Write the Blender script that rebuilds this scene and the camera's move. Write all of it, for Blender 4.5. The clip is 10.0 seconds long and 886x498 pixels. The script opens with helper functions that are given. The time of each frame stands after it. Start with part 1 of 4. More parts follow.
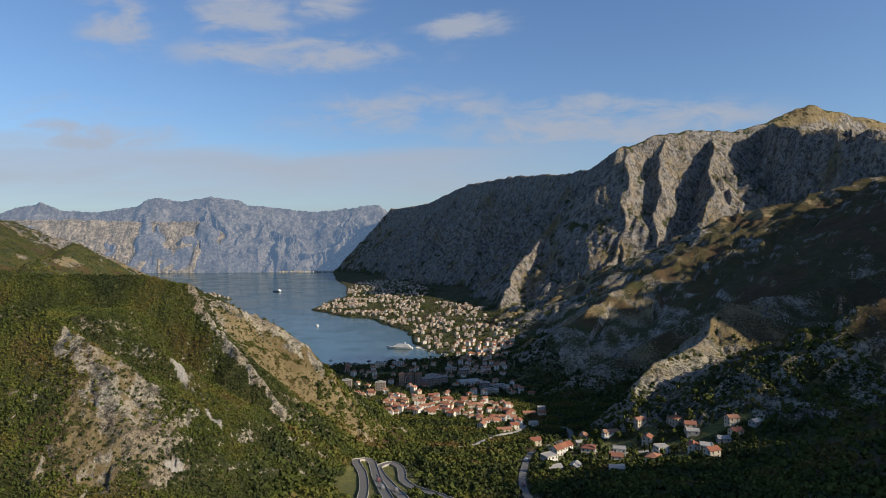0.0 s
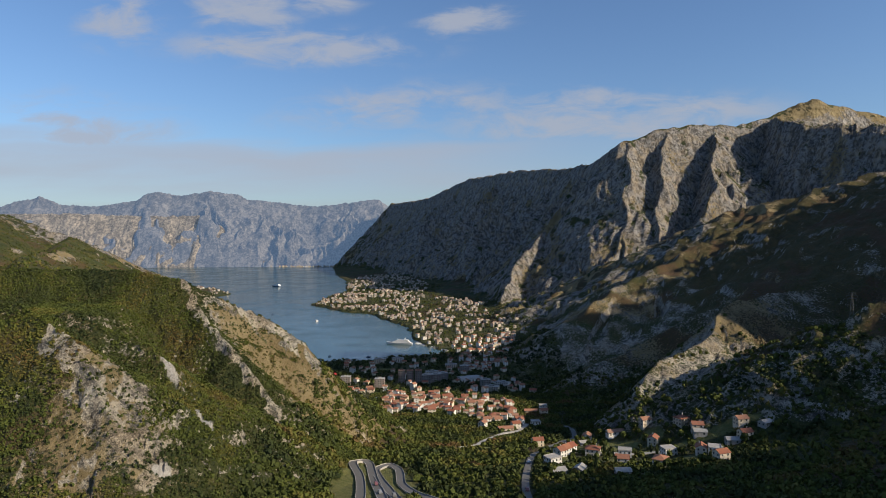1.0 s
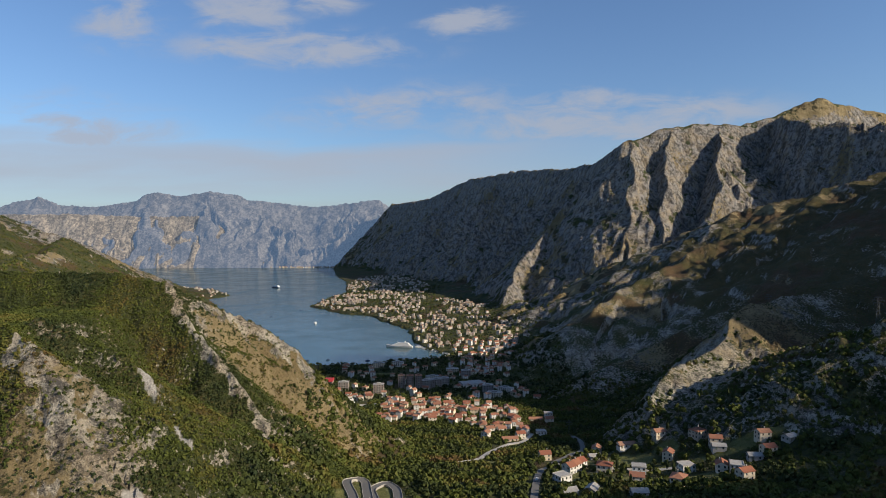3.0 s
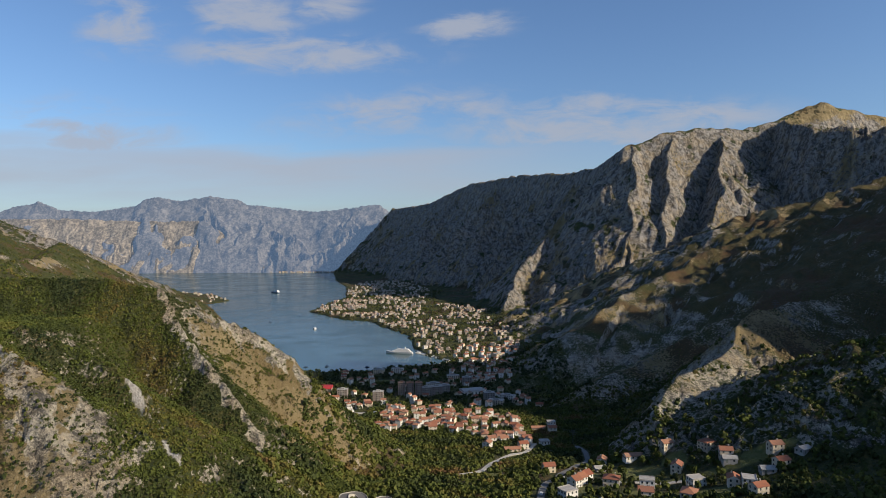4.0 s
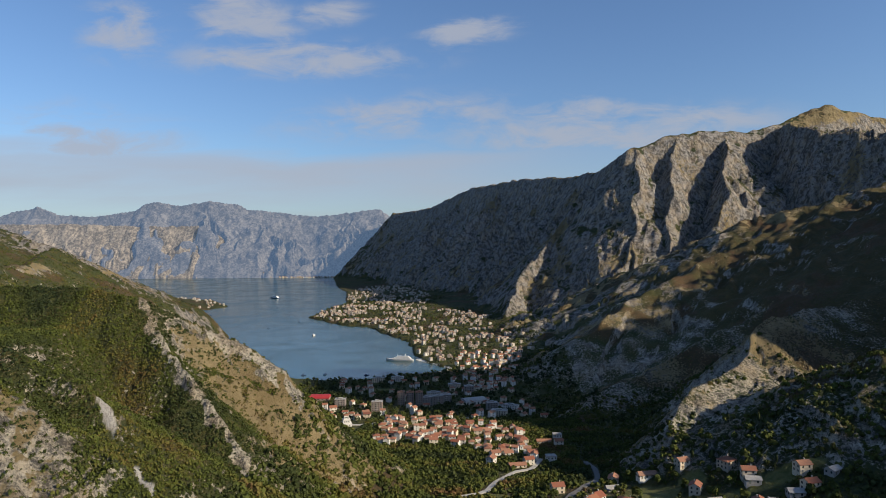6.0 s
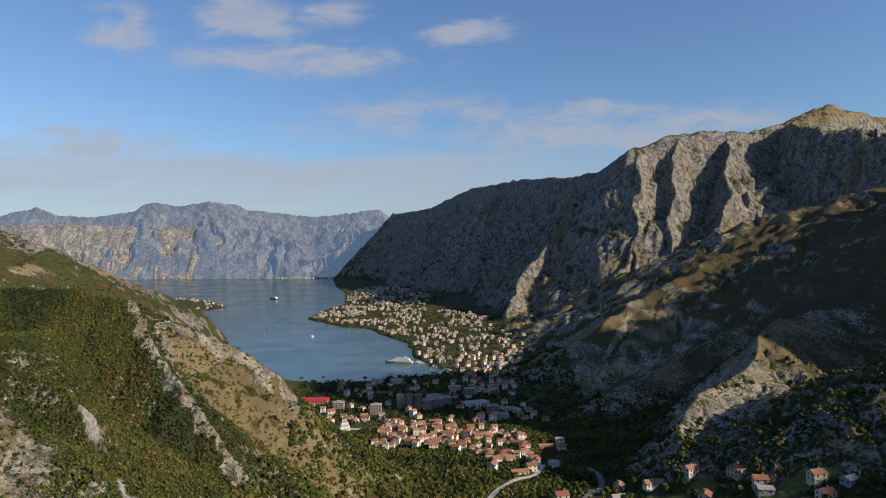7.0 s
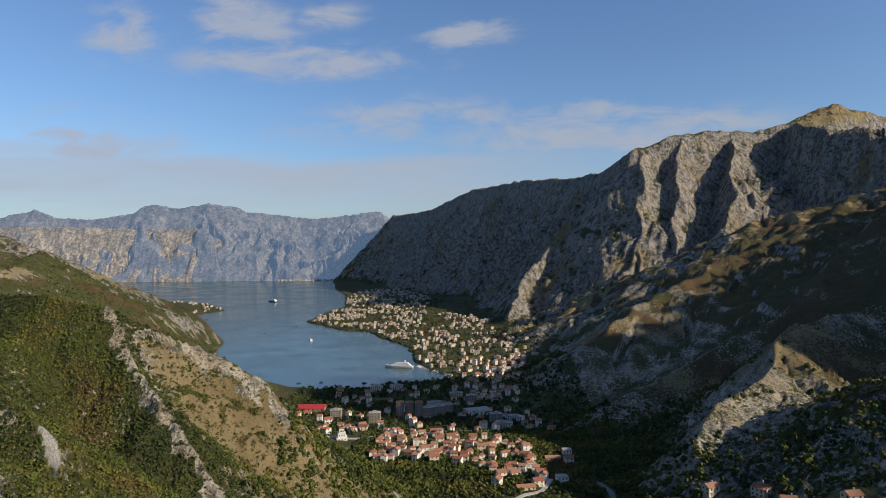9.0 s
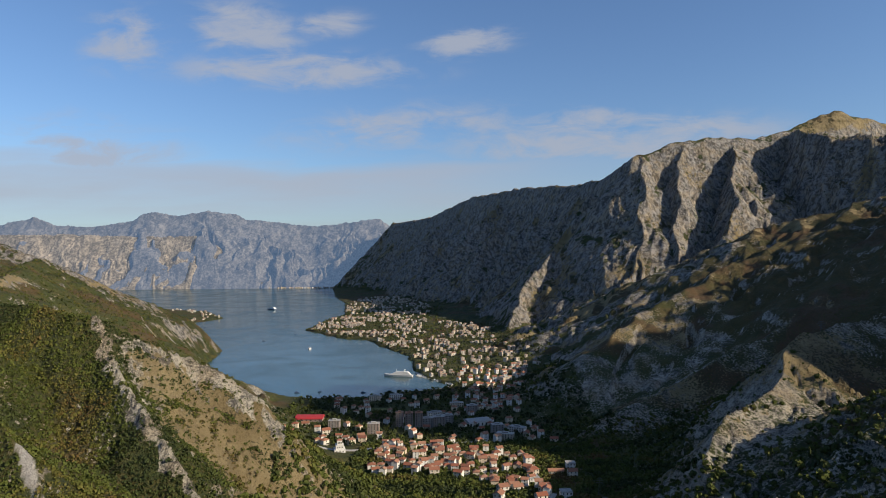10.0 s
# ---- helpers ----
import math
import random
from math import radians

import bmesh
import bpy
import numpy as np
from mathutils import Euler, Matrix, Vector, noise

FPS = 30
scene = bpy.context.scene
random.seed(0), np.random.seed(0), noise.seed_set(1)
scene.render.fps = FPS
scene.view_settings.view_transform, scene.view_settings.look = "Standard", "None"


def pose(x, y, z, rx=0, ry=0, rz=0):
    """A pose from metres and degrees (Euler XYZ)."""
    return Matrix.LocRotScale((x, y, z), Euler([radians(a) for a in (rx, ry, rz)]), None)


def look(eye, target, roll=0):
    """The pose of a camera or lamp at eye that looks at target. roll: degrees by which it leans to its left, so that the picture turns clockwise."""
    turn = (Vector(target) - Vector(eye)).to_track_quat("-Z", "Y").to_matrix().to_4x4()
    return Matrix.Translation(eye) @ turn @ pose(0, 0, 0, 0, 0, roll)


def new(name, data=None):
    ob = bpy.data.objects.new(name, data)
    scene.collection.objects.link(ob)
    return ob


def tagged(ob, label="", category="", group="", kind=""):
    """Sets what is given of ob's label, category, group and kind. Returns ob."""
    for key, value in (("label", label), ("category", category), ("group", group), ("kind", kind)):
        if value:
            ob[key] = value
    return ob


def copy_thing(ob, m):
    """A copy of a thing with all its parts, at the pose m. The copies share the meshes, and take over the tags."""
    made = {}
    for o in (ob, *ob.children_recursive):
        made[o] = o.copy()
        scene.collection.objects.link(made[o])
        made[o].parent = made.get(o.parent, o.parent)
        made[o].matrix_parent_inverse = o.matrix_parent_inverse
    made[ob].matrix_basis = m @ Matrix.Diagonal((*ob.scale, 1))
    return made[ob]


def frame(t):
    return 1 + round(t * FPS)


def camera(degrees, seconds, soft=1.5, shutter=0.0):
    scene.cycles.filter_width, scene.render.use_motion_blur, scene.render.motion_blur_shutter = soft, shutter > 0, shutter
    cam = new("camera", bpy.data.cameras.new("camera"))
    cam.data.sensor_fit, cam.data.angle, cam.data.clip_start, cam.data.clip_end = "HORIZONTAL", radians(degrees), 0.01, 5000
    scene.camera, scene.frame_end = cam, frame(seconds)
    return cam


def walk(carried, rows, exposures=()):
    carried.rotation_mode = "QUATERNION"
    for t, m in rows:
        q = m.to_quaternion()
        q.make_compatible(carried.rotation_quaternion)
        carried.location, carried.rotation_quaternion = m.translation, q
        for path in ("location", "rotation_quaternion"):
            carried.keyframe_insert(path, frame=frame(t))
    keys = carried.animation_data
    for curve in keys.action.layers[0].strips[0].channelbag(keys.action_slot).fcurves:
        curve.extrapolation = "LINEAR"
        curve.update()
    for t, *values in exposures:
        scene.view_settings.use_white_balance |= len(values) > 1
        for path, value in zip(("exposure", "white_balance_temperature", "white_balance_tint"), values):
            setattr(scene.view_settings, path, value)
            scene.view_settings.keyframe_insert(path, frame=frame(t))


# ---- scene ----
# ---------------- camera ----------------
cam = camera(68.9, 10.0, soft=0.9)
PATH = [
    (0, (0.468, -51.299, 218.791), (0.464, -49.299, 218.765), -0.4),
    (0.5, (0.47, -44.222, 218.676), (0.465, -42.223, 218.643), -0.3),
    (1, (0.354, -37.339, 218.665), (0.349, -35.339, 218.623), -0.3),
    (1.5, (0.336, -30.249, 218.723), (0.331, -28.249, 218.675), -0.3),
    (2, (0.24, -23.4, 218.696), (0.234, -21.401, 218.645), -0.3),
    (2.5, (0.183, -16.335, 218.777), (0.176, -14.336, 218.73), -0.3),
    (4, (-0.089, 3.855, 218.785), (-0.098, 5.855, 218.76), -0.3),
    (4.5, (-0.08, 10.629, 218.837), (-0.089, 12.629, 218.818), -0.4),
    (5, (0.013, 17.254, 218.844), (0.003, 19.254, 218.83), -0.4),
    (5.5, (-0.064, 24.133, 218.901), (-0.076, 26.133, 218.889), -0.4),
    (7, (-0.598, 44.817, 218.879), (-0.609, 46.817, 218.87), -0.4),
    (7.5, (-0.726, 51.824, 218.943), (-0.738, 53.824, 218.934), -0.4),
    (8, (-0.829, 58.714, 218.958), (-0.841, 60.714, 218.951), -0.4),
    (8.5, (-0.812, 65.945, 218.933), (-0.824, 67.945, 218.927), -0.4),
    (9, (-1.006, 72.942, 218.855), (-1.019, 74.942, 218.852), -0.5),
    (9.5, (-1.053, 79.795, 218.859), (-1.066, 81.795, 218.859), -0.5),
    (10, (-1.324, 85.873, 218.892), (-1.337, 87.873, 218.912), -0.5),
]
EXPOSURE = 0.20
walk(cam, [(t, look(eye, target, roll)) for t, eye, target, roll in PATH])
scene.view_settings.exposure = EXPOSURE

# ---------------- sun and sky ----------------
SUN_DIR = Vector((0.90, -0.44, 0.50)).normalized()
sun_data = bpy.data.lights.new("sun", "SUN")
sun_data.energy, sun_data.angle, sun_data.color = 5.0, radians(0.6), (1.0, 0.86, 0.66)
sun = new("sun", sun_data)
sun.matrix_world = look(SUN_DIR * 1000, (0, 0, 0))


class Nodes:
    """Short hand for building node trees."""

    def __init__(self, tree):
        self.tree = tree
        tree.nodes.clear()

    def add(self, kind, **inputs):
        n = self.tree.nodes.new(kind)
        for key, value in inputs.items():
            name = key.replace("_", " ")
            if isinstance(value, bpy.types.NodeSocket):
                self.tree.links.new(value, n.inputs[name])
            else:
                n.inputs[name].default_value = value
        return n

    def math(self, op, a, b=0.0, c=0.0, clamp=False):
        n = self.tree.nodes.new("ShaderNodeMath")
        n.operation, n.use_clamp = op, clamp
        for i, v in enumerate((a, b, c)):
            if isinstance(v, bpy.types.NodeSocket):
                self.tree.links.new(v, n.inputs[i])
            else:
                n.inputs[i].default_value = v
        return n.outputs[0]

    def mix(self, fac, a, b, mode="MIX"):
        n = self.tree.nodes.new("ShaderNodeMix")
        n.data_type, n.blend_type = "RGBA", mode
        for i, v in ((0, fac), (6, a), (7, b)):
            if isinstance(v, bpy.types.NodeSocket):
                self.tree.links.new(v, n.inputs[i])
            elif i == 0:
                n.inputs[i].default_value = v
            else:
                n.inputs[i].default_value = (*v, 1)
        return n.outputs[2]

    def noise(self, scale, detail=4.0, rough=0.55, vector=None, distort=0.0):
        n = self.tree.nodes.new("ShaderNodeTexNoise")
        n.inputs["Scale"].default_value, n.inputs["Detail"].default_value = scale, detail
        n.inputs["Roughness"].default_value, n.inputs["Distortion"].default_value = rough, distort
        if vector is not None:
            self.tree.links.new(vector, n.inputs["Vector"])
        return n.outputs["Fac"]

    def ramp(self, value, lo, hi, a=0.0, b=1.0, smooth=True):
        n = self.tree.nodes.new("ShaderNodeMapRange")
        n.interpolation_type = "SMOOTHSTEP" if smooth else "LINEAR"
        self.tree.links.new(value, n.inputs[0])
        for i, v in ((1, lo), (2, hi), (3, a), (4, b)):
            n.inputs[i].default_value = v
        return n.outputs[0]

    def link(self, a, b):
        self.tree.links.new(a, b)


world = bpy.data.worlds.new("sky")
scene.world = world
world.use_nodes = True
W = Nodes(world.node_tree)
sky = W.add("ShaderNodeTexSky")
sky.sky_type, sky.sun_disc = "NISHITA", False
sky.sun_elevation = math.asin(SUN_DIR.z)
sky.sun_rotation = math.atan2(SUN_DIR.x, SUN_DIR.y)
sky.altitude, sky.air_density, sky.dust_density, sky.ozone_density = 200, 1.0, 1.2, 1.6
sky_dir = W.add("ShaderNodeTexCoord").outputs["Generated"]
sep = W.add("ShaderNodeSeparateXYZ", Vector=sky_dir)
ahead = W.math("MAXIMUM", sep.outputs[1], 0.05)
cu, cv = W.math("DIVIDE", sep.outputs[0], ahead), W.math("DIVIDE", sep.outputs[2], ahead)
flat = W.add("ShaderNodeCombineXYZ", X=cu, Y=W.math("MULTIPLY", cv, 2.6), Z=0.0).outputs[0]
streaks = W.add("ShaderNodeCombineXYZ", X=W.math("MULTIPLY", cu, 0.6), Y=W.math("MULTIPLY", cv, 4.0), Z=3.0).outputs[0]
puffs = W.noise(11.0, 8.0, 0.62, flat, 0.5)
veil = W.noise(4.0, 6.0, 0.55, streaks, 0.2)


def cloud_window(u, v, ru, rv, tilt=0.0):
    """A soft oval in the sky's front, 1 at its middle and 0 past its rim."""
    du, dv = W.math("SUBTRACT", cu, u), W.math("SUBTRACT", cv, v)
    dv = W.math("SUBTRACT", dv, W.math("MULTIPLY", du, tilt))
    a, b = W.math("DIVIDE", du, ru), W.math("DIVIDE", dv, rv)
    r = W.math("SQRT", W.math("ADD", W.math("MULTIPLY", a, a), W.math("MULTIPLY", b, b)))
    return W.ramp(r, 0.0, 1.25, 1.0, 0.0)


clouds = None
for u, v, ru, rv, tilt, gain in ((-0.31, 0.350, 0.12, 0.065, -0.2, 1.0), (-0.22, 0.290, 0.26, 0.040, -0.02, 1.0), (0.035, 0.33, 0.10, 0.032, 0.1, 1.15),
                                 (-0.18, 0.36, 0.08, 0.03, 0.1, 0.9), (0.27, 0.178, 0.34, 0.055, 0.03, 1.0), (0.20, 0.21, 0.16, 0.03, 0.1, 0.9),
                                 (-0.50, 0.34, 0.10, 0.07, 0.0, 0.8), (-0.55, 0.17, 0.20, 0.07, -0.1, 0.8), (-0.05, 0.20, 0.30, 0.05, 0.05, 0.7)):
    win = W.math("MULTIPLY", cloud_window(u, v, ru, rv, tilt), gain)
    clouds = win if clouds is None else W.math("MAXIMUM", clouds, win)
wisps = W.math("ADD", W.math("MULTIPLY", puffs, 0.6), W.math("MULTIPLY", veil, 0.4))
puff_mask = W.math("MULTIPLY", W.ramp(clouds, 0.0, 0.7), W.ramp(W.math("ADD", W.math("MULTIPLY", clouds, 0.16), wisps), 0.48, 0.70, 0.0, 0.80))
band = W.math("MULTIPLY", W.ramp(cv, 0.02, 0.10), W.ramp(W.math("ADD", cv, W.math("MULTIPLY", W.math("SUBTRACT", veil, 0.5), 0.16)), 0.125, 0.185, 1.0, 0.0))
band = W.math("MULTIPLY", band, W.ramp(cu, -0.05, 0.28, 1.0, 0.35))
veil_mask = W.math("MULTIPLY", band, W.ramp(veil, 0.30, 0.62, 0.55, 0.80))
low = W.ramp(cv, 0.0, 0.12, 0.6, 0.0)
mask = W.math("MAXIMUM", W.math("MAXIMUM", puff_mask, veil_mask), low)
CLOUD = (3.7, 3.95, 4.6)
sky_col = W.mix(mask, W.mix(1.0, sky.outputs[0], (0.80, 0.98, 1.22), "MULTIPLY"), CLOUD)
bg = W.add("ShaderNodeBackground", Color=sky_col, Strength=0.097)
W.link(bg.outputs[0], W.add("ShaderNodeOutputWorld").inputs[0])


# ---------------- noise and land forms ----------------
TABLE = np.random.default_rng(3).permutation(4096).astype(np.int32)
TURN_X = np.cos(np.arange(4096) * 2 * np.pi / 4096).astype(np.float32)
TURN_Y = np.sin(np.arange(4096) * 2 * np.pi / 4096).astype(np.float32)


def grain(x, y, seed=0):
    """Gradient noise of the plane, about -1 to 1."""
    x, y = np.asarray(x, np.float32), np.asarray(y, np.float32)
    ix, iy = np.floor(x), np.floor(y)
    fx, fy = x - ix, y - iy
    ix, iy = ix.astype(np.int32) + 37 * seed, iy.astype(np.int32) + 91 * seed
    sx, sy = fx * fx * fx * (fx * (fx * 6 - 15) + 10), fy * fy * fy * (fy * (fy * 6 - 15) + 10)
    c0, c1 = TABLE[ix & 4095], TABLE[(ix + 1) & 4095]

    def corner(c, i, j):
        a = TABLE[(c + iy + j) & 4095]
        return TURN_X[a] * (fx - i) + TURN_Y[a] * (fy - j)

    top = corner(c0, 0, 0)
    top += (corner(c1, 1, 0) - top) * sx
    foot = corner(c0, 0, 1)
    foot += (corner(c1, 1, 1) - foot) * sx
    return (top + (foot - top) * sy) * 1.5


def fbm(x, y, octaves=4, seed=0, gain=0.5):
    total, amp = 0.0, 1.0
    for k in range(octaves):
        total = total + amp * grain(x * 2 ** k + 17.3 * k, y * 2 ** k - 9.1 * k, seed + k)
        amp *= gain
    return total


def ridged(x, y, octaves=4, seed=0, gain=0.5):
    """Sharp-crested noise, 0 to about 1."""
    total, amp, norm = 0.0, 1.0, 0.0
    for k in range(octaves):
        total = total + amp * (1 - np.abs(grain(x * 2 ** k + 3.7 * k, y * 2 ** k + 5.9 * k, seed + k)))
        norm += amp
        amp *= gain
    return total / norm


def crest(X, Y, pts, slope, cliff=0.0, width=30.0, rib=0.0, length=100.0, seed=0, soft=0.0):
    """Height of a ridge along pts: falls off by slope on both sides (a pair: left and right of the way along it), with a cliff at the top, ribs down its flanks and a top rounded over soft metres."""
    best = np.full(X.shape, -1e4)
    S, D = np.zeros(X.shape), np.zeros(X.shape)
    left, right = slope if isinstance(slope, tuple) else (slope, slope)
    run = 0.0
    for (x0, y0, z0), (x1, y1, z1) in zip(pts, pts[1:]):
        dx, dy = x1 - x0, y1 - y0
        n = math.hypot(dx, dy)
        t = np.clip(((X - x0) * dx + (Y - y0) * dy) / (n * n), 0, 1)
        ex, ey = X - x0 - t * dx, Y - y0 - t * dy
        d = np.hypot(ex, ey)
        turn = (dx * ey - dy * ex) / (n * np.maximum(d, 1e-6))
        k = right + (left - right) * np.clip(0.5 + 0.8 * turn, 0, 1)
        e = np.sqrt(d * d + soft * soft) - soft
        h = z0 + t * (z1 - z0) - k * e - cliff * (1 - np.exp(-e / width))
        take = h > best
        best, S, D = np.where(take, h, best), np.where(take, run + t * n, S), np.where(take, d, D)
        run += n
    if rib:
        warp = fbm(X / (length * 1.4), Y / (length * 1.4), 2, seed + 40) * 0.9
        g = ridged(S / length + warp, D / (length * 3.2) + warp * 0.4, 3 if length > 50 else 4, seed, 0.55)
        best = best + rib * np.clip(D / (length * 0.8), 0.05, 1) * (g - 0.72) * 2.2
    return best


RIGHT_RANGE = [(2600, 2500, 600), (1606, 2300, 634), (1470, 2284, 660), (1370, 2272, 680), (1310, 2264, 690), (1262, 2256, 682), (1200, 2244, 655), (1125, 2230, 624), (992, 2200, 590), (826, 2150, 586),
               (730, 2120, 567), (648, 2100, 536), (573, 2078, 518), (544, 2300, 474), (497, 2600, 489), (359, 3000, 521), (248, 3300, 528),
               (128, 3650, 535), (16, 3900, 499), (-94, 4150, 462), (-348, 4600, 449), (-560, 4850, 495)]
SHELF_SPUR = [(1150, 1500, 400), (900, 1400, 330), (755, 1365, 292), (655, 1405, 276), (605, 1500, 226), (531, 1600, 150), (472, 1630, 118), (390, 1650, 60), (321, 1650, 20)]
KNOB_SPUR = [(600, 2060, 520), (560, 1950, 380), (498, 1782, 205), (400, 1650, 110), (250, 1500, 35)]
PATCH_SPUR = [(480, 2200, 420), (342, 2115, 262), (280, 2000, 185), (206, 1900, 110), (150, 1750, 40)]
DARK_RANGE = [(1800, 1100, 680), (1250, 1300, 480), (957, 1350, 355), (801, 1350, 316), (664, 1320, 250), (464, 1230, 178), (330, 1150, 132), (206, 1050, 75), (132, 1000, 21)]
RIB_SPUR = [(700, 1150, 190), (480, 950, 135), (307, 853, 84), (171, 800, 40), (120, 780, 18)]
LIT_SPUR = [(700, 850, 195), (480, 770, 152), (370, 720, 143), (323, 685, 141), (290, 650, 133), (268, 612, 116), (235, 575, 112), (193, 535, 106), (165, 500, 92), (155, 483, 70)]
NEAR_SLOPE = [(1300, 100, 560), (1000, 250, 430), (600, 370, 270), (420, 420, 200), (320, 450, 168), (265, 440, 125), (225, 400, 96)]
HILL_TOP = [(-900, 480, 225), (-600, 460, 212), (-400, 440, 200), (-226, 430, 194), (-186, 430, 188)]
HILL_NOSE = [(-190, 430, 188), (-166, 440, 174), (-152, 450, 164), (-136, 455, 157), (-109, 455, 138), (-94, 455, 121), (-82, 452, 108), (-63, 440, 88), (-55, 425, 78)]
# unseen ridge added on the right, its crest stepped to shade town and slopes
EAST_SHADE_WALL = [(1500, 2000, 480), (1250, 1400, 465), (1200, 1179, 515), (1180, 1077, 535), (1160, 894, 560), (1150, 600, 575), (1150, 560, 590), (1150, 530, 760), (1150, 318, 770), (1150, 285, 545), (1150, 225, 540), (1150, 141, 585), (1150, 60, 618),
             (1150, -140, 628), (1150, -175, 668), (1150, -215, 692), (1150, -260, 722), (1150, -330, 745), (1180, -700, 560), (1300, -1200, 450)]
BACK_SHOULDER = [(-330, 480, 196), (-430, 620, 196), (-520, 780, 198), (-590, 942, 198), (-720, 1200, 215), (-839, 1414, 222)]
HILL_FACE = [(-215, 330, 178), (-165, 322, 158), (-149, 313, 150), (-121, 287, 117), (-106, 270, 98)]
BUTTRESS_MIDDLE = [(735, 2110, 565), (690, 2010, 455), (640, 1890, 325), (590, 1750, 205), (540, 1640, 130)]
BUTTRESS_RIGHT = [(930, 2190, 584), (880, 2070, 535), (830, 1950, 440), (790, 1850, 350), (720, 1740, 275), (650, 1620, 215)]
CLIFF_EDGE = [(1120, 2180, 610), (1085, 2040, 575), (1102, 1900, 537), (1200, 1700, 486), (1400, 1600, 470), (1800, 1500, 460)]
RIB_FEET = [(544, 2300, 474), (520, 2450, 480), (497, 2600, 489), (430, 2800, 505), (359, 3000, 521), (300, 3150, 524), (248, 3300, 528), (190, 3480, 530), (128, 3650, 535), (16, 3900, 499), (-94, 4150, 462), (-220, 4380, 452)]
BUTTRESS_LEFT = [(600, 2180, 532), (575, 2080, 452), (545, 1960, 345), (520, 1820, 235), (480, 1680, 125)]
HILL_RIB = [(-188, 430, 182), (-176, 415, 173), (-160, 398, 162), (-138, 377, 148.5), (-122, 366, 135), (-106, 356, 119.5), (-96, 343, 103)]
NEAR_RIB = [(-900, 380, 230), (-600, 350, 212), (-350, 340, 198), (-230, 310, 182), (-188, 289, 168), (-168, 270, 151), (-149, 251, 136), (-130, 235, 113), (-112, 215, 95)]
BACK_RIDGE = [(-800, 520, 235), (-800, 800, 245), (-920, 1200, 262), (-1060, 1500, 272), (-1160, 1700, 262), (-1700, 2000, 300), (-2600, 2300, 330), (-3600, 2500, 350)]
BACK_NOSE = [(-1000, 1450, 258), (-930, 1425, 244), (-839, 1404, 222), (-760, 1400, 175), (-690, 1390, 130), (-600, 1380, 70), (-540, 1380, 18)]
SHORE = [(-267, 1092), (-211, 1081), (-138, 1079), (-68, 1112), (-3, 1143), (9, 1180), (-12, 1200), (-40, 1240), (-62, 1290), (-85, 1491), (-140, 1610), (-213, 1762),
         (-299, 1826), (-425, 2013), (-414, 2232), (-387, 2481), (-474, 3067), (-608, 3584), (-793, 4560), (-793, 5400), (-5000, 5400), (-5000, 3300),
         (-2600, 3200), (-1188, 2805), (-960, 2660), (-811, 2399), (-850, 2250), (-739, 1957), (-633, 1760), (-532, 1599), (-480, 1350), (-400, 1150)]
FLOOR_Y = [-2000, -400, -100, 100, 250, 350, 425, 510, 560, 630, 720, 800, 900, 1080, 1200]
FLOOR_Z = [300, 215, 165, 128, 98, 79, 65, 46, 40, 30, 22, 13, 6, 3, 3]


def shore_distance(X, Y):
    """Distance to the waterline: positive on land, negative over the bay."""
    best, inside = np.full(X.shape, 1e9), np.zeros(X.shape, bool)
    for (x0, y0), (x1, y1) in zip(SHORE, SHORE[1:] + SHORE[:1]):
        dx, dy = x1 - x0, y1 - y0
        t = np.clip(((X - x0) * dx + (Y - y0) * dy) / (dx * dx + dy * dy), 0, 1)
        best = np.minimum(best, np.hypot(X - x0 - t * dx, Y - y0 - t * dy))
        if dy:
            inside ^= ((y0 > Y) != (y1 > Y)) & (X < dx * (Y - y0) / dy + x0)
    return np.where(inside, -best, best)


def smooth_step(a, lo, hi):
    t = np.clip((a - lo) / (hi - lo), 0, 1)
    return t * t * (3 - 2 * t)


def blend_max(a, b, k):
    h = np.clip(0.5 + 0.5 * (a - b) / k, 0, 1)
    return b + (a - b) * h + k * h * (1 - h)


